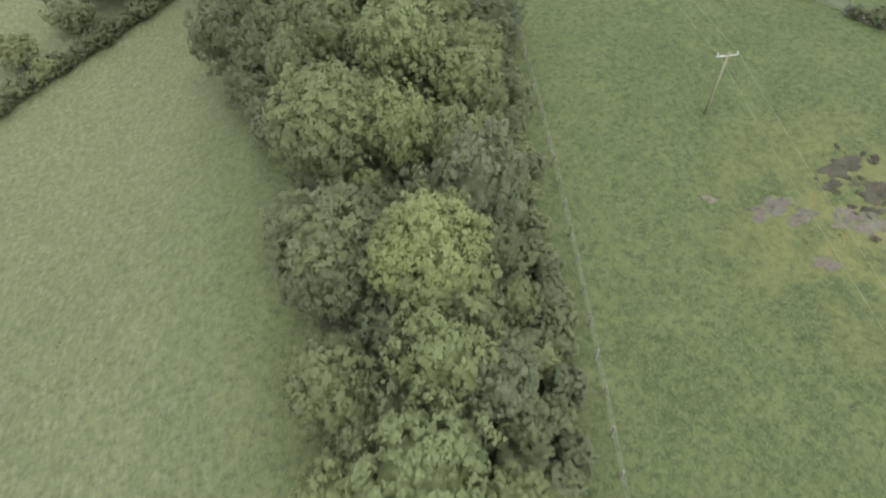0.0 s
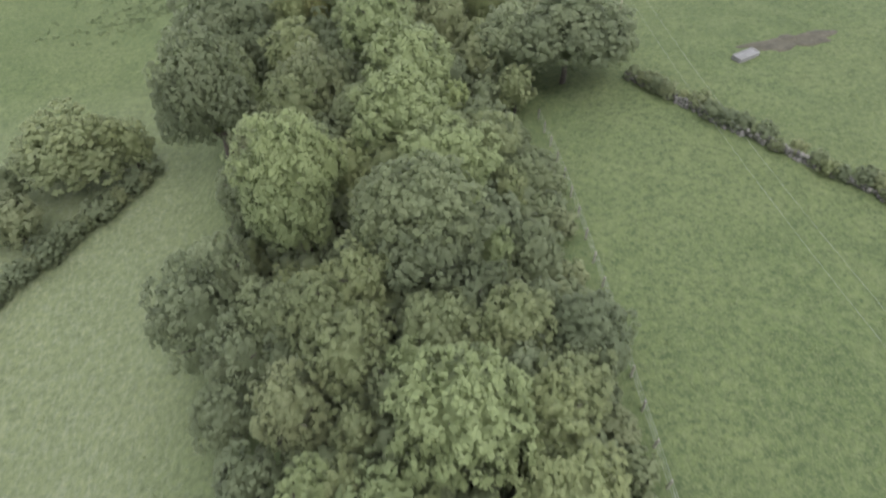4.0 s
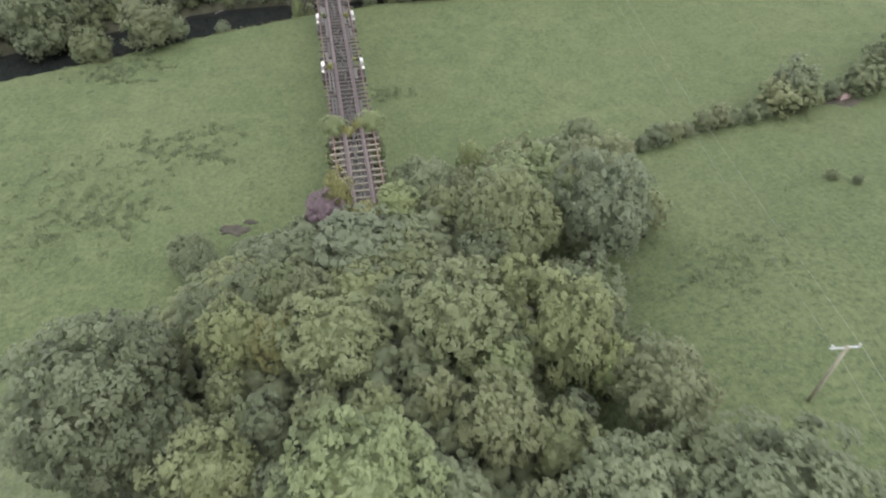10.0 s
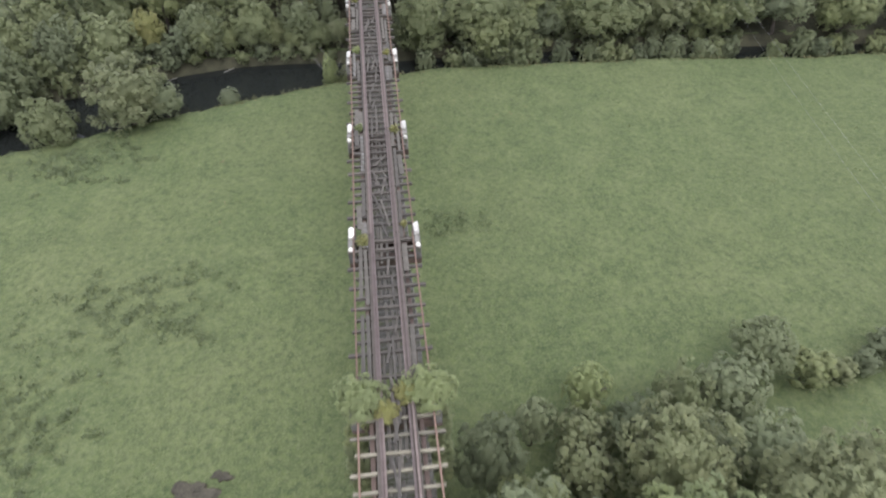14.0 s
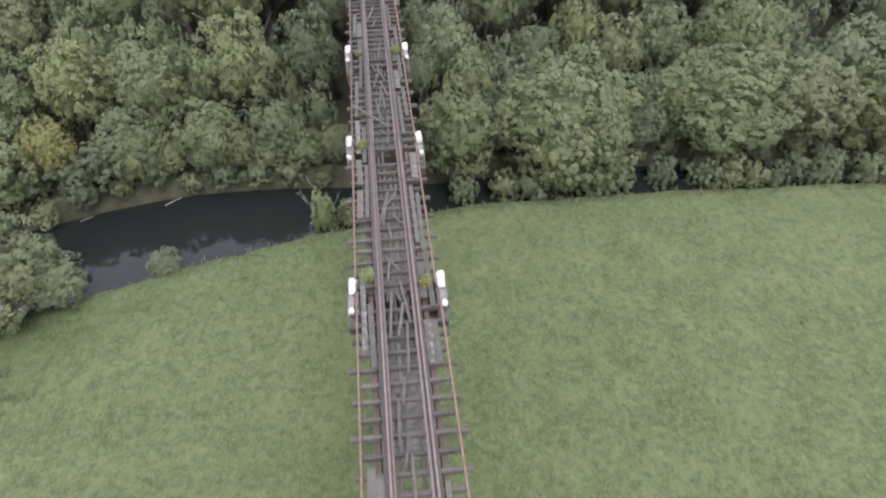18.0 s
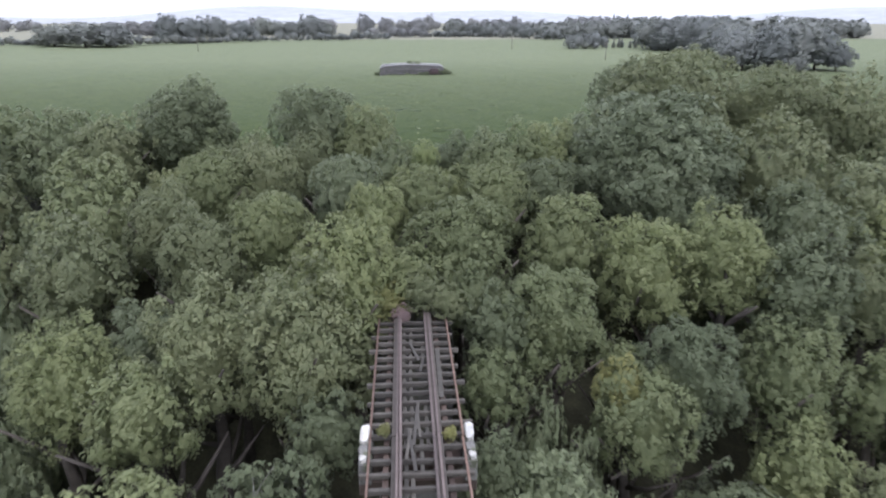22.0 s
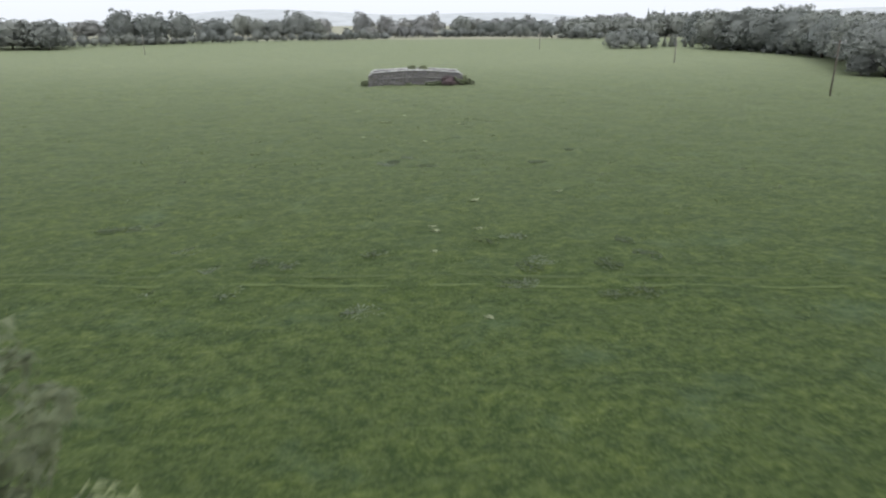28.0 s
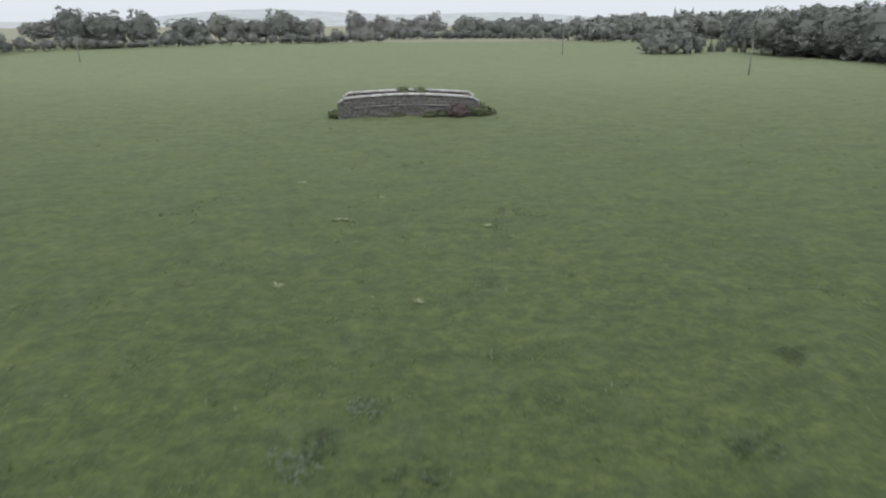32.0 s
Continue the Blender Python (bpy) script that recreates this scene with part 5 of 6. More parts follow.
# growth on the viaduct
for x, y, r, top, k in ((AXIS - 1.75, 128.6, 1.4, DECK + 1.2, 0), (AXIS + 1.75, 128.8, 1.4, DECK + 1.2, 0), (AXIS - 0.5, 127.8, 0.7, DECK + 0.5, 0), (AXIS + 0.6, 128.8, 0.7, DECK + 0.6, 0)):
    ob = thing("ivy_clump", x, y, DECK - 0.05, "bright green ivy smothering a viaduct pier head", "ivy", "ivy on the viaduct")
    c = mesh_part("ivy_leaves", CROWNS[0], ob, Matrix.Translation((0, 0, (top - DECK) * 0.3)) @ Matrix.Diagonal((r, r, max(0.6, (top - DECK) * 0.95), 1)))
    c.material_slots[0].link = "OBJECT"
    c.material_slots[0].material = LEAVES[5 if r < 1 else 0]
    stem_v, stem_f = tube([(0, 0, -0.2), (0.05, 0.03, 0.3), (0.02, 0.1, 0.6)], [0.06, 0.05, 0.02])
    mesh_part("stem", mesh_from("stem", stem_v, stem_f, BARK), ob)
for side in (-1, 1):
    for k in range(7):
        z, out = DECK - 0.9 - k * 1.25, 1.85 + 0.09 * k
        ob = thing("ivy_clump", AXIS + side * out, PIERS[0] + 0.25 * math.sin(k * 2.0 + side), z, "green ivy curtain hanging down a masonry pier", "ivy", "ivy on the viaduct")
        c = mesh_part("ivy_leaves", SHRUBS[k % 3], ob, Matrix.Rotation(k * 1.1, 4, "Z") @ Matrix.Diagonal((0.85, 1.15, 0.95, 1)))
        c.material_slots[0].link = "OBJECT"
        c.material_slots[0].material = LEAVES[1 if k else 0]
for x, y, r, top, k in ((11.3, 116.8, 1.3, 18.2, 5), (10.0, 115.6, 1.7, 17.0, 8), (15.8, 115.8, 1.9, 16.6, 0), (13.2, 115.6, 1.3, 15.4, 5), (11.9, 213.0, 1.3, 15.8, 5), (13.8, 213.6, 1.6, 16.4, 4), (15.3, 212.6, 1.2, 15.8, 4), (13.0, 215.2, 2.2, 17.2, 1), (12.6, 212.2, 0.7, 14.9, 8)):
    ob = thing("sapling", x, y, 13.3 if y < 130 else DECK - 0.4, TREE_LABELS[k], "shrub", "growth at the viaduct ends")
    base = ob.location.z
    c = mesh_part("crown", CROWNS[1], ob, Matrix.Translation((0, 0, (top - base) * 0.5)) @ Matrix.Diagonal((r, r, (top - base) * 0.55, 1)))
    c.material_slots[0].link = "OBJECT"
    c.material_slots[0].material = LEAVES[k]
    mesh_part("trunk", TRUNKS[0], ob, Matrix.Diagonal((top - base, top - base, (top - base) * 0.9, 1)))
for i, y0 in enumerate(PIERS[1:]):
    for side in (-1, 1):
        if via_rng.random() < 0.8:
            r = via_rng.uniform(0.25, 0.5)
            ob = thing("weed_tuft", AXIS + side * 1.35, y0 + via_rng.uniform(-0.6, 0.9), DECK - 0.1, "yellow-green weed rooted in the pier head", "weed", "weeds on the viaduct")
            c = mesh_part("weed_leaves", SHRUBS[2], ob, Matrix.Translation((0, 0, r * 0.7)) @ Matrix.Diagonal((r, r, r, 1)))
            c.material_slots[0].link = "OBJECT"
            c.material_slots[0].material = LEAVES[5 if via_rng.random() < 0.7 else 0]


# ---- the old overbridge standing in the far field ----
RX, RY = 15.4, 337.5
ruin = thing("stone_bridge", RX, RY, at(RX, RY), "isolated stone railway overbridge with a humped parapet, half buried", "bridge")
ruin_base = at(RX, RY)


def hump(u):
    """Height of the parapet top along the length, u from -1 to 1."""
    return 2.18 - 0.42 * abs(u) ** 1.7 - 0.35 * max(0.0, abs(u) - 0.9) * 10


def parapet(y_off, flip):
    bm = bmesh.new()
    rows = []
    for i in range(33):
        u = -1 + 2 * i / 32
        x = u * 7.6
        bow = 0.9 * (abs(u) ** 3) * flip
        z = hump(u)
        rows.append([bm.verts.new((x, y_off + bow - 0.25, -0.8)), bm.verts.new((x, y_off + bow - 0.22, z)),
                     bm.verts.new((x, y_off + bow + 0.25, z)), bm.verts.new((x, y_off + bow + 0.28, -0.8))])
    for a, b in zip(rows, rows[1:]):
        for k in range(3):
            bm.faces.new((a[k], b[k], b[k + 1], a[k + 1]))
    bm.faces.new(rows[0])
    bm.faces.new(rows[-1][::-1])
    bmesh.ops.recalc_face_normals(bm, faces=list(bm.faces))
    return bm


part("parapet", parapet(0.0, -1), RUINSTONE, ruin, "dark weathered masonry parapet")
part("parapet", parapet(4.6, 1), RUINSTONE, ruin, "dark weathered masonry parapet")
cope = [bm_mesh("coping_stone", worn_box(0.58, 0.74, 0.20, 90 + i, 0.012, 0.03), COPING) for i in range(3)]
ledge_stone = [bm_mesh("string_stone", worn_box(0.80, 0.20, 0.11, 95 + i, 0.012, 0.02), STRINGSTONE) for i in range(2)]
voussoir = bm_mesh("voussoir", worn_box(0.30, 0.16, 0.5, 99, 0.02, 0.03), RUINSTONE)
block = [bm_mesh("ashlar_block", worn_box(w, 0.12, 0.27, 101 + i, 0.02, 0.02), RUINSTONE) for i, w in enumerate((0.55, 0.7, 0.42))]
ruin_rng = random.Random(47)
for y_off, flip in ((0.0, -1), (4.6, 1)):
    for i in range(26):
        u = -1 + 2 * (i + 0.5) / 26
        slope = math.atan2(hump(u + 0.01) - hump(u - 0.01), 0.02 * 7.6)
        bow = 0.9 * (abs(u) ** 3) * flip
        mesh_part("coping_stone", cope[i % 3], ruin, Matrix.Translation((u * 7.6, y_off + bow, hump(u) + 0.10)) @ Matrix.Rotation(-slope, 4, "Y"))
for i in range(19):
    u = -1 + 2 * (i + 0.5) / 19
    if abs(u) < 0.75:
        mesh_part("string_stone", ledge_stone[i % 2], ruin, Matrix.Translation((u * 7.6, -0.30 - 0.9 * abs(u) ** 3, hump(u) - 1.0)) @ Matrix.Rotation(0, 4, "Y"))
for k in range(15):
    a = math.pi * (0.16 + 0.68 * k / 14)
    mesh_part("voussoir", voussoir, ruin, Matrix.Translation((3.1 * math.cos(a), -0.30, -1.95 + 2.9 * math.sin(a))) @ Matrix.Rotation(math.pi / 2 - a, 4, "Y"))
for row in range(7):
    x = -7.3 + (row % 2) * 0.3
    while x < 7.2:
        m = ruin_rng.randint(0, 2)
        w = (0.55, 0.7, 0.42)[m]
        z = 0.15 + row * 0.31
        u = (x + w / 2) / 7.6
        if z < hump(u) - 0.2 and ruin_rng.random() < 0.9:
            mesh_part("ashlar_block", block[m], ruin, Matrix.Translation((x + w / 2, -0.235 - 0.9 * abs(u) ** 3 + ruin_rng.uniform(-0.02, 0.0), z)))
        x += w + 0.05
part("road_fill", worn_box(14.6, 4.2, 2.4, 5, 0.1, 0.2), MUD, ruin).location = (0, 2.3, 0.6)
for x, y, r, h in ((5.4, -0.9, 1.6, 1.5), (7.5, -0.4, 1.7, 1.6), (8.6, 0.4, 1.2, 0.9), (-7.8, -0.3, 1.1, 1.0), (-8.3, 1.4, 0.9, 0.7), (2.4, -0.8, 1.2, 0.7), (3.6, -0.6, 1.0, 0.8), (-0.5, 2.0, 1.1, 0.2), (1.4, 2.2, 1.0, 0.1), (-1.0, -0.7, 0.9, 0.45)):
    up = hump(0) if y == 2.0 or y == 2.2 else 0
    gx0, gy0 = RX + x, RY + y
    g = ruin_base + 1.75 if up else at(gx0, gy0) - 0.1
    ob = thing("bramble_bush", gx0, gy0, g, "brown-green bramble against the stone bridge", "bramble", "brambles at the stone bridge")
    c = mesh_part("leaves", SHRUBS[1], ob, Matrix.Translation((0, 0, (h + (1.0 if up else 0)) * 0.45)) @ Matrix.Diagonal((r, r * 0.8, (h + (1.0 if up else 0)) * 0.62, 1)))
    c.material_slots[0].link = "OBJECT"
    c.material_slots[0].material = LEAVES[8 if x == 5.4 else 3]


# ---- poles and wires ----
def pole(x, y, height, arm=True, label="wooden electricity pole with a pale crossarm", wood=None):
    g = at(x, y)
    ob = thing("utility_pole", x, y, g, label, "pole", "electricity poles", turn=radians(-6))
    v, f = tube([(0, 0, -0.6), (0, 0, height * 0.5), (0, 0, height)], [0.13, 0.11, 0.09], 10)
    mesh_part("pole_shaft", mesh_from("pole_shaft", v, f, wood or POLE, True), ob)
    if arm:
        crossarm = part("crossarm", worn_box(1.9, 0.07, 0.09, 1, 0.0, 0.012), STEEL, ob, "galvanised crossarm")
        crossarm.location = (0, 0.14, height - 0.35)
        for sx in (-0.85, 0.85):
            v, f = tube([(sx, 0, 0.06), (sx, 0, 0.19), (sx, 0, 0.23), (sx, 0, 0.33)], [0.03, 0.03, 0.07, 0.045], 8)
            mesh_part("insulator", mesh_from("insulator", v, f, PORCELAIN, True), crossarm)
    return g + height


P1, P2, P0, P3 = (33.0, 37.4), (40.0, 94.4), (26.4, -18.0), (64.0, 216.0)
tops = {}
for p, h in ((P1, 6.2), (P2, 6.0), (P0, 6.2), (P3, 5.0)):
    tops[p] = pole(*p, h)
for a, b in ((P0, P1), (P1, P2), (P2, P3)):
    for sx in (-0.85, 0.85):
        ln = math.dist(a, b)
        pts = []
        for i in range(15):
            u = i / 14
            pts.append((a[0] + (b[0] - a[0]) * u + sx, a[1] + (b[1] - a[1]) * u + 0.1, tops[a] + (tops[b] - tops[a]) * u - 0.05 - 0.018 * ln * 4 * u * (1 - u)))
        v, f = tube(pts, [0.007] * 15, 4)
        tagged(new("power_line", mesh_from("power_line", v, f, WIRE)), "thin sagging overhead electric wire", "wire", "overhead wires")
field_tops = [(72.4, 318.0, pole(72.4, 318.0, 7.4, True, "dark wooden electricity pole at the edge of the hay field", BARK))]
for x, y in ((75.0, 379.0), (56.0, 438.4), (-60.1, 425.6)):
    field_tops.append((x, y, pole(x, y, 5.6, False, "slender grey wooden pole standing in the far field", POST)))
for a, b in zip(field_tops[:2], field_tops[1:3]):
    pts = [tuple(p + (q - p) * i / 14 - (0.05 + 4.4 * (i / 14) * (1 - i / 14) * 0.3 if k == 2 else 0.0) for k, (p, q) in enumerate(zip(a, b))) for i in range(15)]
    v, f = tube(pts, [0.009] * 15, 4)
    tagged(new("power_line", mesh_from("power_line", v, f, WIRE)), "thin sagging overhead electric wire", "wire", "overhead wires")


# ---- wire fence along the belt ----
fence = thing("wire_fence", 0, 0, 0, "pale wooden posts strung with stock wire", "fence")
post = bm_mesh("fence_post", worn_box(0.11, 0.11, 1.5, 1, 0.008, 0.012), POST)
post_ys = [2 + 2.5 * i for i in range(32)]
for y in post_ys:
    x = fence_x(y)
    mesh_part("fence_post", post, fence, Matrix.Translation((x, y, at(x, y) + 0.5)) @ Matrix.Rotation(radians(via_rng.uniform(-4, 4)), 4, "X"))
for h in (0.35, 0.75, 1.12):
    pts = [(fence_x(y) + 0.06, y, at(fence_x(y), y) + h) for y in post_ys]
    v, f = tube(pts, [0.011] * len(pts), 4)
    mesh_part("fence_wire", mesh_from("fence_wire", v, f, WIRE), fence)


# ---- mud, troughs and stones ----
def patch(name, x, y, rx, ry, seed, mat, label, category, lift=0.035):
    """An uneven sheet of bare soil lying on the ground."""
    rng = random.Random(seed)
    verts, faces = [], []
    rings, n = 7, 40
    wob = [rng.uniform(0, 6.28) for _ in range(4)]
    for k in range(rings + 1):
        for i in range(n):
            a = 2 * math.pi * i / n
            w = 1 + 0.28 * math.sin(2 * a + wob[0]) + 0.18 * math.sin(5 * a + wob[1]) + 0.10 * math.sin(9 * a + wob[2])
            f = (k + 0.02) / rings
            px, py = x + rx * w * f * math.cos(a), y + ry * w * f * math.sin(a)
            z = at(px, py) + (lift + 0.08 if k < rings else -0.06) + rng.uniform(-0.03, 0.03)
            verts.append((px, py, z))
    for k in range(rings):
        for i in range(n):
            j = (i + 1) % n
            faces.append((k * n + i, (k + 1) * n + i, (k + 1) * n + j, k * n + j))
    faces.append(tuple(range(n)))
    return tagged(new(name, mesh_from(name, verts, faces, mat, True)), label, category, kind="structure")


SOIL = surface("bare_grey_soil", (0.100, 0.084, 0.068), (0.190, 0.166, 0.138), 0.7, 0.9, 4.0, 0.8, 0.05, spot=(0.120, 0.135, 0.060))
for i, (x, y, rx, ry) in enumerate(((32.6, 26.0, 2.0, 1.0), (34.2, 24.6, 1.3, 0.8), (28.3, 28.0, 0.6, 0.4), (33.4, 20.2, 1.0, 0.7), (38.4, 23.0, 2.2, 1.4), (41.6, 19.6, 1.8, 1.2))):
    patch("soil_patch", x, y, rx, ry, i + 31, SOIL, "bare grey-brown soil worn through the grass", "soil", 0.0)
mud_rng = random.Random(57)
MUDDY = [(40.6, 28.6, 1.7, 1.1), (41.4, 25.4, 1.4, 1.0), (38.6, 27.0, 0.8, 0.5), (44.0, 24.0, 1.8, 1.2)]
for i in range(40):
    MUDDY.append((mud_rng.gauss(41.5, 2.4), mud_rng.gauss(25.5, 2.6), mud_rng.uniform(0.15, 0.6), mud_rng.uniform(0.12, 0.4)))
for i, (x, y, rx, ry) in enumerate(MUDDY):
    patch("mud_patch", x, y, rx, ry, i + 1, MUD, "wet trodden mud poached by cattle", "mud", 0.0)
patch("mud_patch", 56.4, 84.6, 4.6, 2.0, 8, MUD, "bare brown soil beside a trough", "mud")
patch("mud_patch", 0.9, 132.4, 0.7, 0.4, 12, MUD, "scrape of bare brown soil in the meadow", "mud", 0.05)
patch("mud_patch", -0.8, 131.4, 1.5, 0.9, 9, MUD, "dug brown soil heap in the meadow", "mud", 0.15)
patch("mud_patch", 78.6, 141.0, 3.4, 1.6, 10, MUD, "bare soil below the hedge", "mud")


def water_trough(x, y, turn, size, mat, label):
    sx, sy, sz = size
    g = at(x, y)
    ob = thing("water_trough", x, y, g, label, "trough", turn=turn)
    for px, py, bx, by in ((0, -sy / 2, sx, 0.12), (0, sy / 2, sx, 0.12), (-sx / 2, 0, 0.12, sy - 0.13), (sx / 2, 0, 0.12, sy - 0.13)):
        part("trough_side", worn_box(bx, by, sz, 1, 0.004, 0.02), mat, ob).location = (px, py, sz / 2 - 0.05)
    part("trough_lid", worn_box(sx - 0.14, sy - 0.14, 0.08, 2, 0.004, 0.02), mat, ob).location = (0, 0, sz - 0.14)


water_trough(49.6, 83.0, radians(16), (2.9, 1.1, 0.55), CONCRETE, "pale concrete cattle trough standing in grass")
water_trough(79.6, 141.4, radians(14), (1.8, 1.0, 0.9), PINKTUB, "faded pinkish plastic trough under the hedge")

# dry stone wall from the big tree to the field corner
wall = thing("stone_wall", 0, 0, 0, "tumbled grey dry stone wall with brambles", "wall")
stones = []
for i in range(6):
    bm = bmesh.new()
    bmesh.ops.create_icosphere(bm, subdivisions=1, radius=0.5)
    rs = random.Random(200 + i)
    for v in bm.verts:
        v.co = Vector((v.co.x * rs.uniform(0.8, 1.1), v.co.y * rs.uniform(0.75, 1.0), v.co.z * rs.uniform(0.55, 0.8)))
    stones.append(bm_mesh("stone", bm, WALLSTONE))
WALL_LINE = [(35.6, 82.8), (40.6, 72.0), (46.4, 62.2), (52.3, 51.8), (54.7, 48.0), (60.5, 39.5)]
wall_rng = random.Random(53)
made = 0
for (x0, y0), (x1, y1) in zip(WALL_LINE, WALL_LINE[1:]):
    if (x0, y0) == (52.3, 51.8):
        continue
    ln = math.hypot(x1 - x0, y1 - y0)
    nx, ny = -(y1 - y0) / ln, (x1 - x0) / ln
    s = 0.0
    while s < ln:
        for tier in range(3):
            if made >= 300 or (tier == 2 and wall_rng.random() < 0.5):
                continue
            off = wall_rng.uniform(-0.28, 0.28) * (1 - tier * 0.25)
            x, y = x0 + (x1 - x0) * s / ln + nx * off, y0 + (y1 - y0) * s / ln + ny * off
            k = wall_rng.uniform(0.42, 0.72)
            mesh_part("stone", wall_rng.choice(stones), wall, Matrix.Translation((x, y, at(x, y) + 0.10 + tier * 0.30)) @ Euler((wall_rng.uniform(-0.3, 0.3), wall_rng.uniform(-0.3, 0.3), wall_rng.uniform(0, 6))).to_matrix().to_4x4() @ Matrix.Diagonal((k, k, k, 1)))
            made += 1
        s += 0.42
    s = wall_rng.uniform(0.5, 2)
    while s < ln:
        side = wall_rng.uniform(-0.3, 0.8)
        x, y = x0 + (x1 - x0) * s / ln + nx * side, y0 + (y1 - y0) * s / ln + ny * side
        r = wall_rng.uniform(0.6, 1.15)
        tree(x, y, r, at(x, y) + r * 1.7, wall_rng.choice((2, 4, 2, 2, 1, 4)), SHRUBS, "brambles on the stone wall", name="bramble_bush", category="bramble", low=0.02)
        s += wall_rng.uniform(0.7, 1.9)


# a tubular field gate in the wall
def field_gate(x0, y0, x1, y1):
    ln, g = math.hypot(x1 - x0, y1 - y0) - 0.5, at((x0 + x1) / 2, (y0 + y1) / 2)
    ob = thing("field_gate", (x0 + x1) / 2, (y0 + y1) / 2, g, "pale galvanised tubular field gate, shut, in a stone wall", "gate", turn=math.atan2(y1 - y0, x1 - x0))
    for z in (0.28, 0.46, 0.64, 0.82, 1.0, 1.18):
        v, f = tube([(-ln / 2, 0, z), (0, 0, z - 0.01), (ln / 2, 0, z)], [0.024] * 3, 6)
        mesh_part("gate_bar", mesh_from("gate_bar", v, f, WIRE, True), ob)
    for x in (-ln / 2, 0, ln / 2):
        v, f = tube([(x, 0, 0.2), (x, 0, 0.7), (x, 0, 1.24)], [0.03] * 3, 6)
        mesh_part("gate_upright", mesh_from("gate_upright", v, f, WIRE, True), ob)
    for x in (-ln / 2 - 0.16, ln / 2 + 0.16):
        part("gate_post", worn_box(0.17, 0.17, 1.9, 7, 0.01, 0.02), POST, ob, "weathered wooden gate post").location = (x, 0, 0.55)


field_gate(52.3, 51.8, 54.7, 48.0)


# ---- grass, rushes and weeds ----
def tufts(name, count, area, mat, height, spread, label, seed, keep=None, blades_each=4, width=0.05):
    rng = np.random.RandomState(seed)
    x0, x1, y0, y1 = area
    x, y = rng.uniform(x0, x1, count), rng.uniform(y0, y1, count)
    if keep is not None:
        ok = keep(x, y, rng)
        x, y = x[ok], y[ok]
    z = land(x, y)
    size = rng.uniform(0.6, 1.4, len(x))
    out = []
    for _ in range(blades_each):
        a = rng.uniform(0, 6.28, len(x))
        bx, by = x + rng.normal(0, spread, len(x)), y + rng.normal(0, spread, len(x))
        h = height * size * rng.uniform(0.6, 1.2, len(x))
        w = width * size
        lean = (h + 0.05) * rng.uniform(0.2, 1.2, len(x))
        p0 = np.stack([bx - np.sin(a) * w, by + np.cos(a) * w, z - 0.08], -1)
        p1 = np.stack([bx + np.sin(a) * w, by - np.cos(a) * w, z - 0.08], -1)
        p2 = np.stack([bx + np.cos(a) * lean, by + np.sin(a) * lean, z + h], -1)
        out.append(np.stack([p0, p1, p2], 1))
    me = fast_tris(name, np.concatenate(out), mat)
    return tagged(new(name, me), label, "grass", kind="stuff")


def field_only(x, y, rng):
    return (np.abs(x - 6 - 0.06 * y) > 9) | (y > 132)


tufts("grass", 26000, (-48, 66, 4, 132), GRASS, 0.10, 0.12, "short grazed pasture grass", 61, field_only, 3, 0.045)
tufts("grass", 16000, (-45, 85, 128, 184), GRASS, 0.10, 0.12, "short grazed meadow grass", 62, lambda x, y, r: y < near_bank(x) - 1.4, 3, 0.045)
tufts("grass", 22000, (-40, 80, 246, 336), DEEPGRASS, 0.04, 0.10, "thick green hay-meadow grass", 63, None, 3, 0.03)
tufts("grass", 9000, (-110, 110, 180, 200), BANKGRASS, 0.26, 0.2, "long dry grass on the river bank", 64, lambda x, y, r: np.abs(y - near_bank(x) + 0.9) < 1.1, 4, 0.06)


def clumps(cx, cy, spread, seed, spots=80, wide=0.45):
    c = np.random.RandomState(seed)
    px, py = c.normal(cx, spread * 1.2, spots), c.normal(cy, spread * 0.8, spots)

    def keep(x, y, rng):
        d = np.min((x[:, None] - px) ** 2 + (y[:, None] - py) ** 2, axis=1)
        return d < wide * rng.uniform(0, 1, len(x)) ** 1.5
    return keep


for i, (cx, cy, sp) in enumerate(((-8.0, 149.0, 3.0), (-20.0, 144.0, 4.0), (-24.0, 134.0, 4.0), (19.9, 156.4, 1.2), (-19.5, 171.0, 3.0), (-15.0, 137.0, 3.0), (45.0, 109.7, 3.0))):
    tufts("rushes", 500 if sp < 2 else 1800 if cx > 40 else 5200, (cx - 3 * sp, cx + 3 * sp, cy - 2 * sp, cy + 2 * sp), RUSH, 0.22, 0.16, "dark green rushes and nettles in clumps", 70 + i, clumps(cx, cy, sp, 90 + i), 4, 0.06)
SEEDHEAD = blades("dock_seed_heads", (0.170, 0.120, 0.075), (0.270, 0.190, 0.120))
for i, (cx, cy, sp) in enumerate(((34.0, 171.0, 9.0), (24.0, 178.0, 6.0), (2.0, 174.0, 6.0), (-6.0, 158.0, 8.0))):
    tufts("dock_stalks", 4200, (cx - 2 * sp, cx + 2 * sp, cy - sp, cy + sp), SEEDHEAD, 0.12, 0.10, "rust-brown seeding docks scattered in the meadow", 150 + i, clumps(cx, cy, sp * 0.7, 160 + i, 14, 0.16), 3, 0.035)
for i, (cx, cy, sp) in enumerate(((13.0, 300.0, 9.0), (22.0, 283.0, 10.0), (5.0, 285.0, 8.0))):
    tufts("weeds", 16000, (cx - 2 * sp, cx + 2 * sp, cy - 2 * sp, cy + 2 * sp), PALEWEED, 0.05, 0.14, "pale thistles and dock in the meadow", 110 + i, clumps(cx, cy, sp, 120 + i), 3, 0.05)

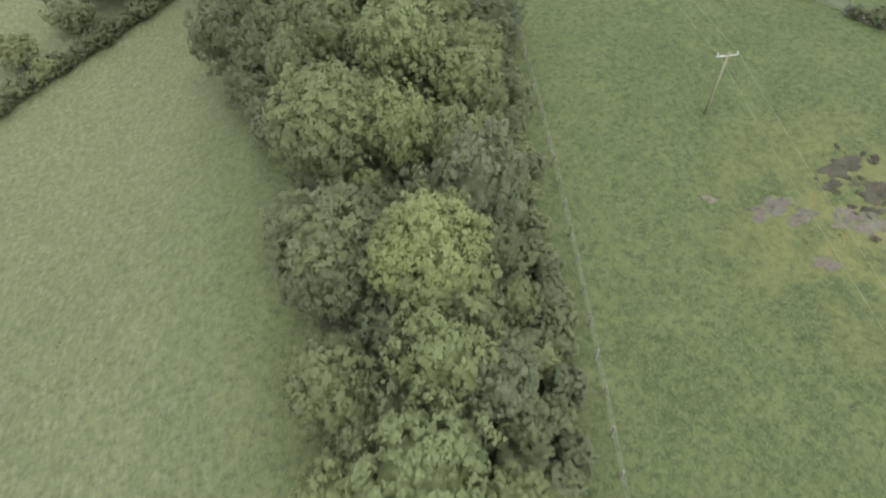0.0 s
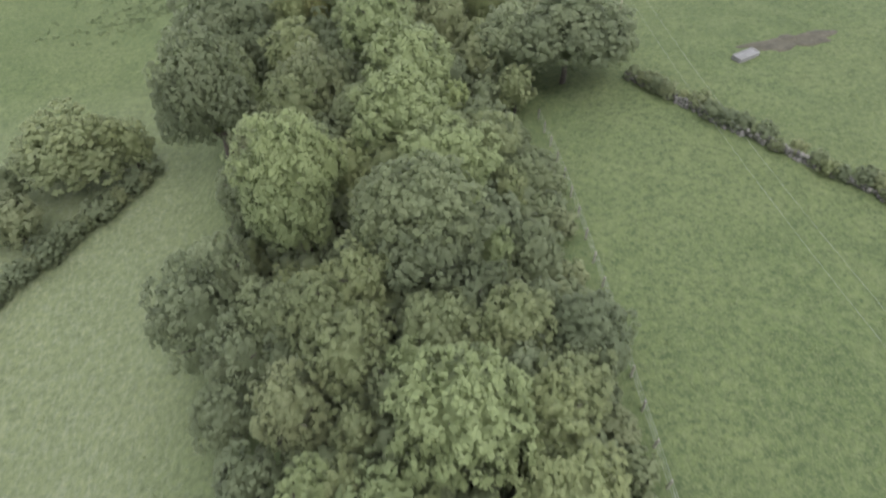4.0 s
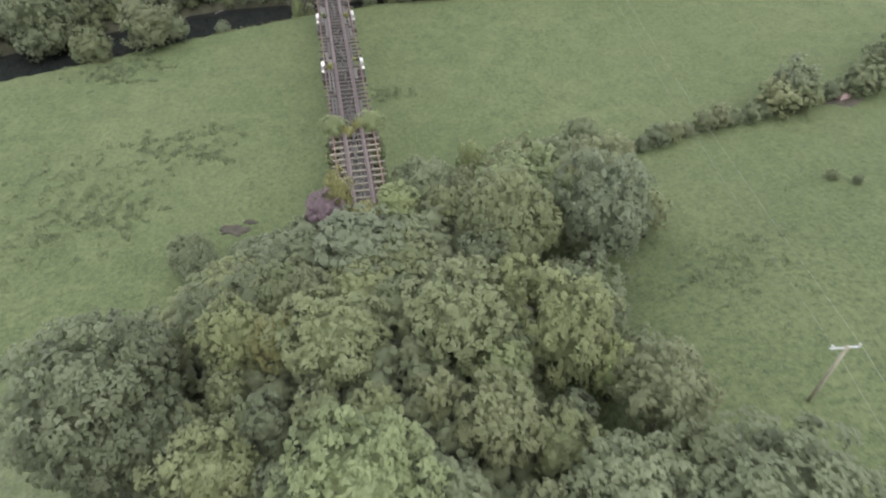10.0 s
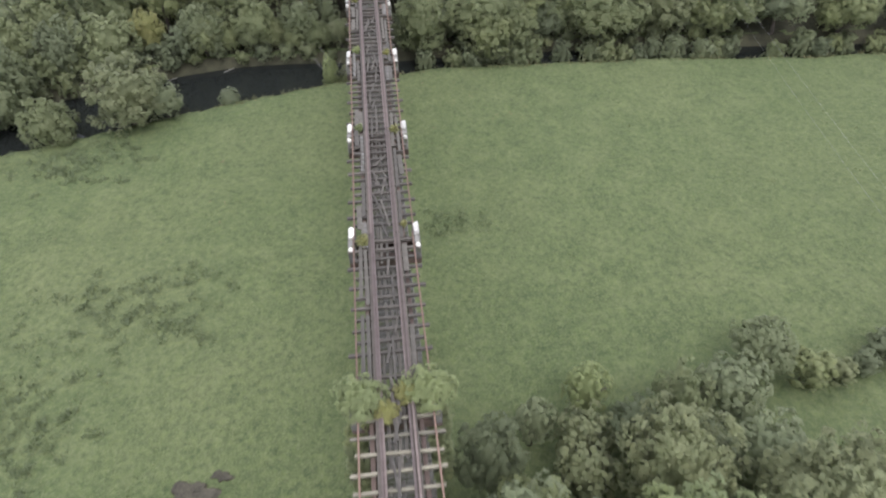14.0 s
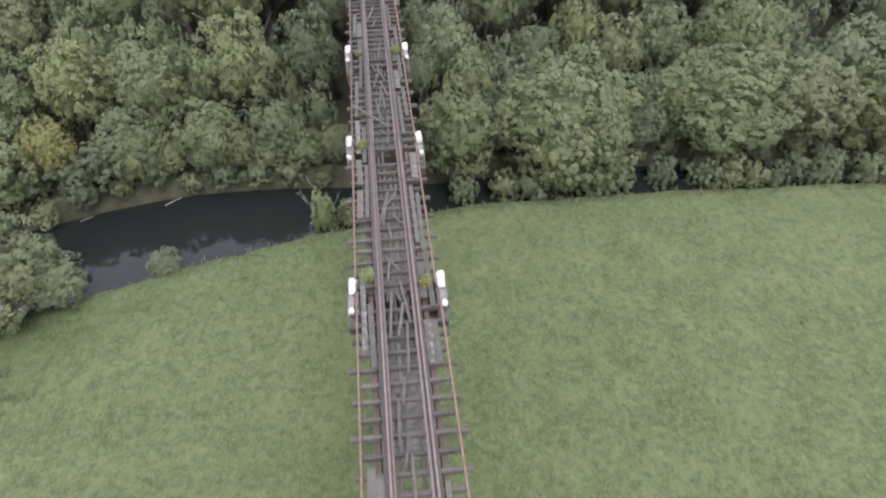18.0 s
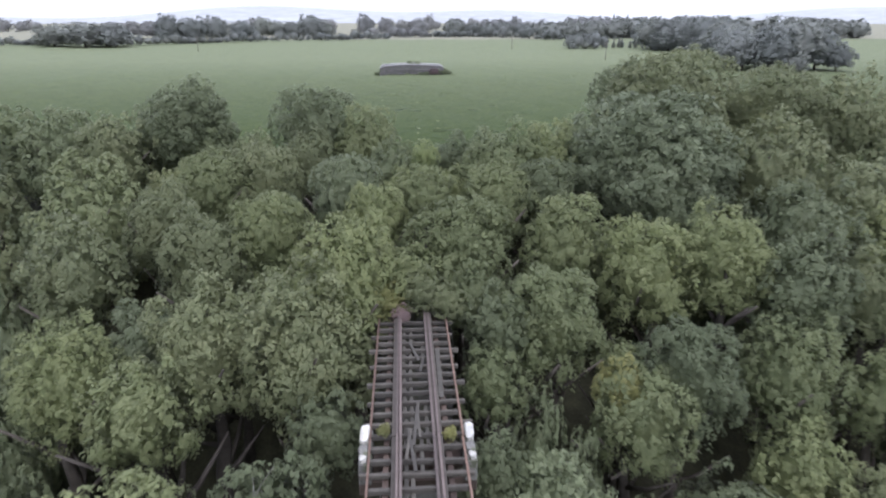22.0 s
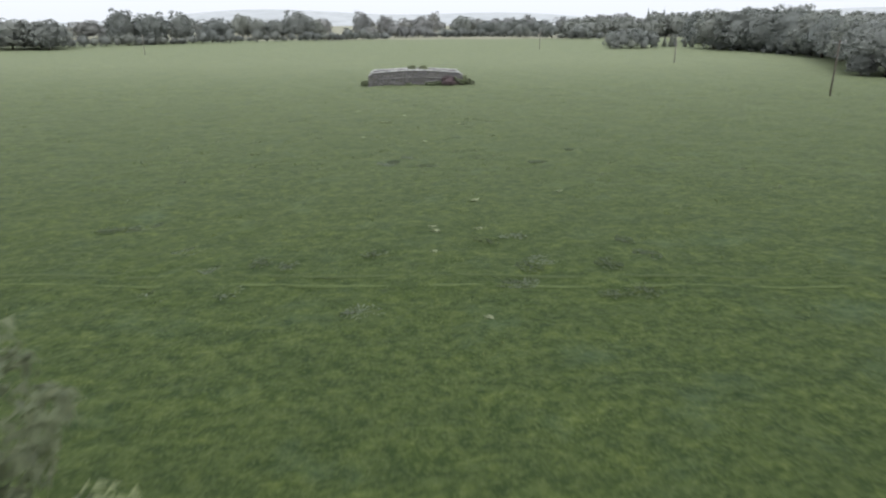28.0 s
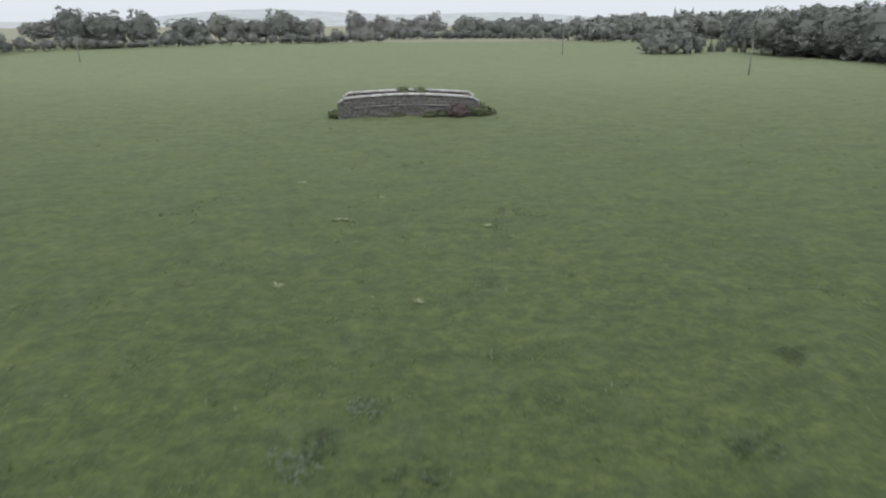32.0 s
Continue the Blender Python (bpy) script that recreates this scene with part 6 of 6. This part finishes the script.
# wheel tracks across the hay meadow
TRACKGRASS = surface("flattened_pale_grass", (0.066, 0.092, 0.034), (0.100, 0.130, 0.052), 2.0, 0.9, 14.0, 0.6, 0.03)
for off, wide in ((0.0, 0.06), (1.08, 0.04)):
    tv, tf = [], []
    for i in range(260):
        x = -40 + i * 0.42
        y = 258.15 - off - 0.072 * (x - 3) + 0.03 * math.sin(i * 0.37) + 0.012 * math.sin(i * 2.3 + off)
        w = wide * (0.75 + 0.35 * math.sin(i * 1.7 + off * 3) ** 2)
        z = at(x, y)
        tv += [(x, y - w, z - 0.06), (x, y - w * 0.3, z + 0.06), (x, y + w * 0.4, z + 0.055), (x, y + w, z - 0.06)]
        if i:
            for k in range(3):
                p = 4 * i + k
                tf.append((p - 4, p, p + 1, p - 3))
    tagged(new("wheel_track", mesh_from("wheel_track", tv, tf, TRACKGRASS, True)), "pale ridge of grass along a wheel track", "track", kind="structure")

# dock plants and thistles in the hay meadow
DOCKLEAF = blades("dock_leaf", (0.150, 0.188, 0.118), (0.205, 0.245, 0.160))
PALETHISTLE = blades("thistle_leaf", (0.250, 0.300, 0.160), (0.400, 0.450, 0.270))


def rosette(seed, mat, count, reach, rise, blade):
    """A flat spray of broad pointed leaves."""
    rng = np.random.RandomState(seed)
    out = []
    for _ in range(count):
        a, d = rng.uniform(0, 6.28), rng.uniform(0, 1) ** 0.7 * reach
        cx, cy = d * math.cos(a), d * math.sin(a)
        b = rng.uniform(0, 6.28) if reach < 0.5 else rng.normal(0.6 * seed, 0.7)
        ln = rng.uniform(0.5, 1.2) * blade
        w = ln * (rng.uniform(0.14, 0.26) if reach < 0.5 else rng.uniform(0.06, 0.11))
        tip = np.array((cx + ln * math.cos(b), cy + ln * math.sin(b), rise * rng.uniform(0.3, 1.0)))
        side = np.array((-math.sin(b) * w, math.cos(b) * w, 0.02))
        root = np.array((cx, cy, 0.0))
        mid = (root + tip) / 2 + np.array((0, 0, rise * 0.4))
        out += [[root, mid + side, tip], [root, tip, mid - side]]
    return fast_tris("leaves", np.array(out), mat)


docks = [rosette(s, DOCKLEAF, 130, 0.9, 0.03, 0.30) for s in (1, 2, 3)]
thistles = [rosette(s, PALETHISTLE, 22, 0.22, 0.05, 0.28) for s in (4, 5)]
DOCKS = [(-0.3, 265.8), (-1.6, 265.4), (6.6, 259.4), (4.6, 258.8), (3.1, 256.3), (5.8, 256.1), (11.6, 253.8), (11.9, 260.3), (17.8, 262.0), (18.9, 262.5), (20.1, 258.9), (19.4, 258.2),
         (24.7, 261.5), (25.4, 259.3), (18.7, 256.1), (17.9, 256.3), (22.4, 255.1), (23.7, 255.0), (-2.9, 265.4), (23.1, 258.1), (2.5, 261.6), (7.8, 259.1), (12.7, 280.9), (11.9, 280.4), (27.7, 284.3), (24.0, 280.2), (13.6, 282.5), (15.2, 279.6)]
THISTLES = [(14.9, 264.1), (15.1, 263.4), (17.6, 263.7), (18.1, 263.6), (16.7, 253.0), (23.7, 271.3), (17.8, 269.1), (14.9, 260.1), (9.5, 291.4), (13.4, 290.4), (15.3, 289.8), (8.0, 308.8), (11.1, 300.4), (11.6, 300.3), (13.4, 304.5), (19.2, 298.8)]
weed_rng = random.Random(71)
for spots, pool, name, label in ((DOCKS, docks, "dock_plant", "flat grey-green patch of dock leaves in the grass"), (THISTLES, thistles, "thistle", "small pale thistle rosette in the grass")):
    for x, y in spots:
        ob = thing(name, x, y, at(x, y) + 0.02, label, "weed", name.replace("_", " ") + "s in the hay meadow", turn=weed_rng.uniform(0, 6))
        k = weed_rng.uniform(0.7, 1.1)
        mesh_part("leaves", weed_rng.choice(pool), ob, Matrix.Diagonal((k, k * 0.8, 1, 1)))
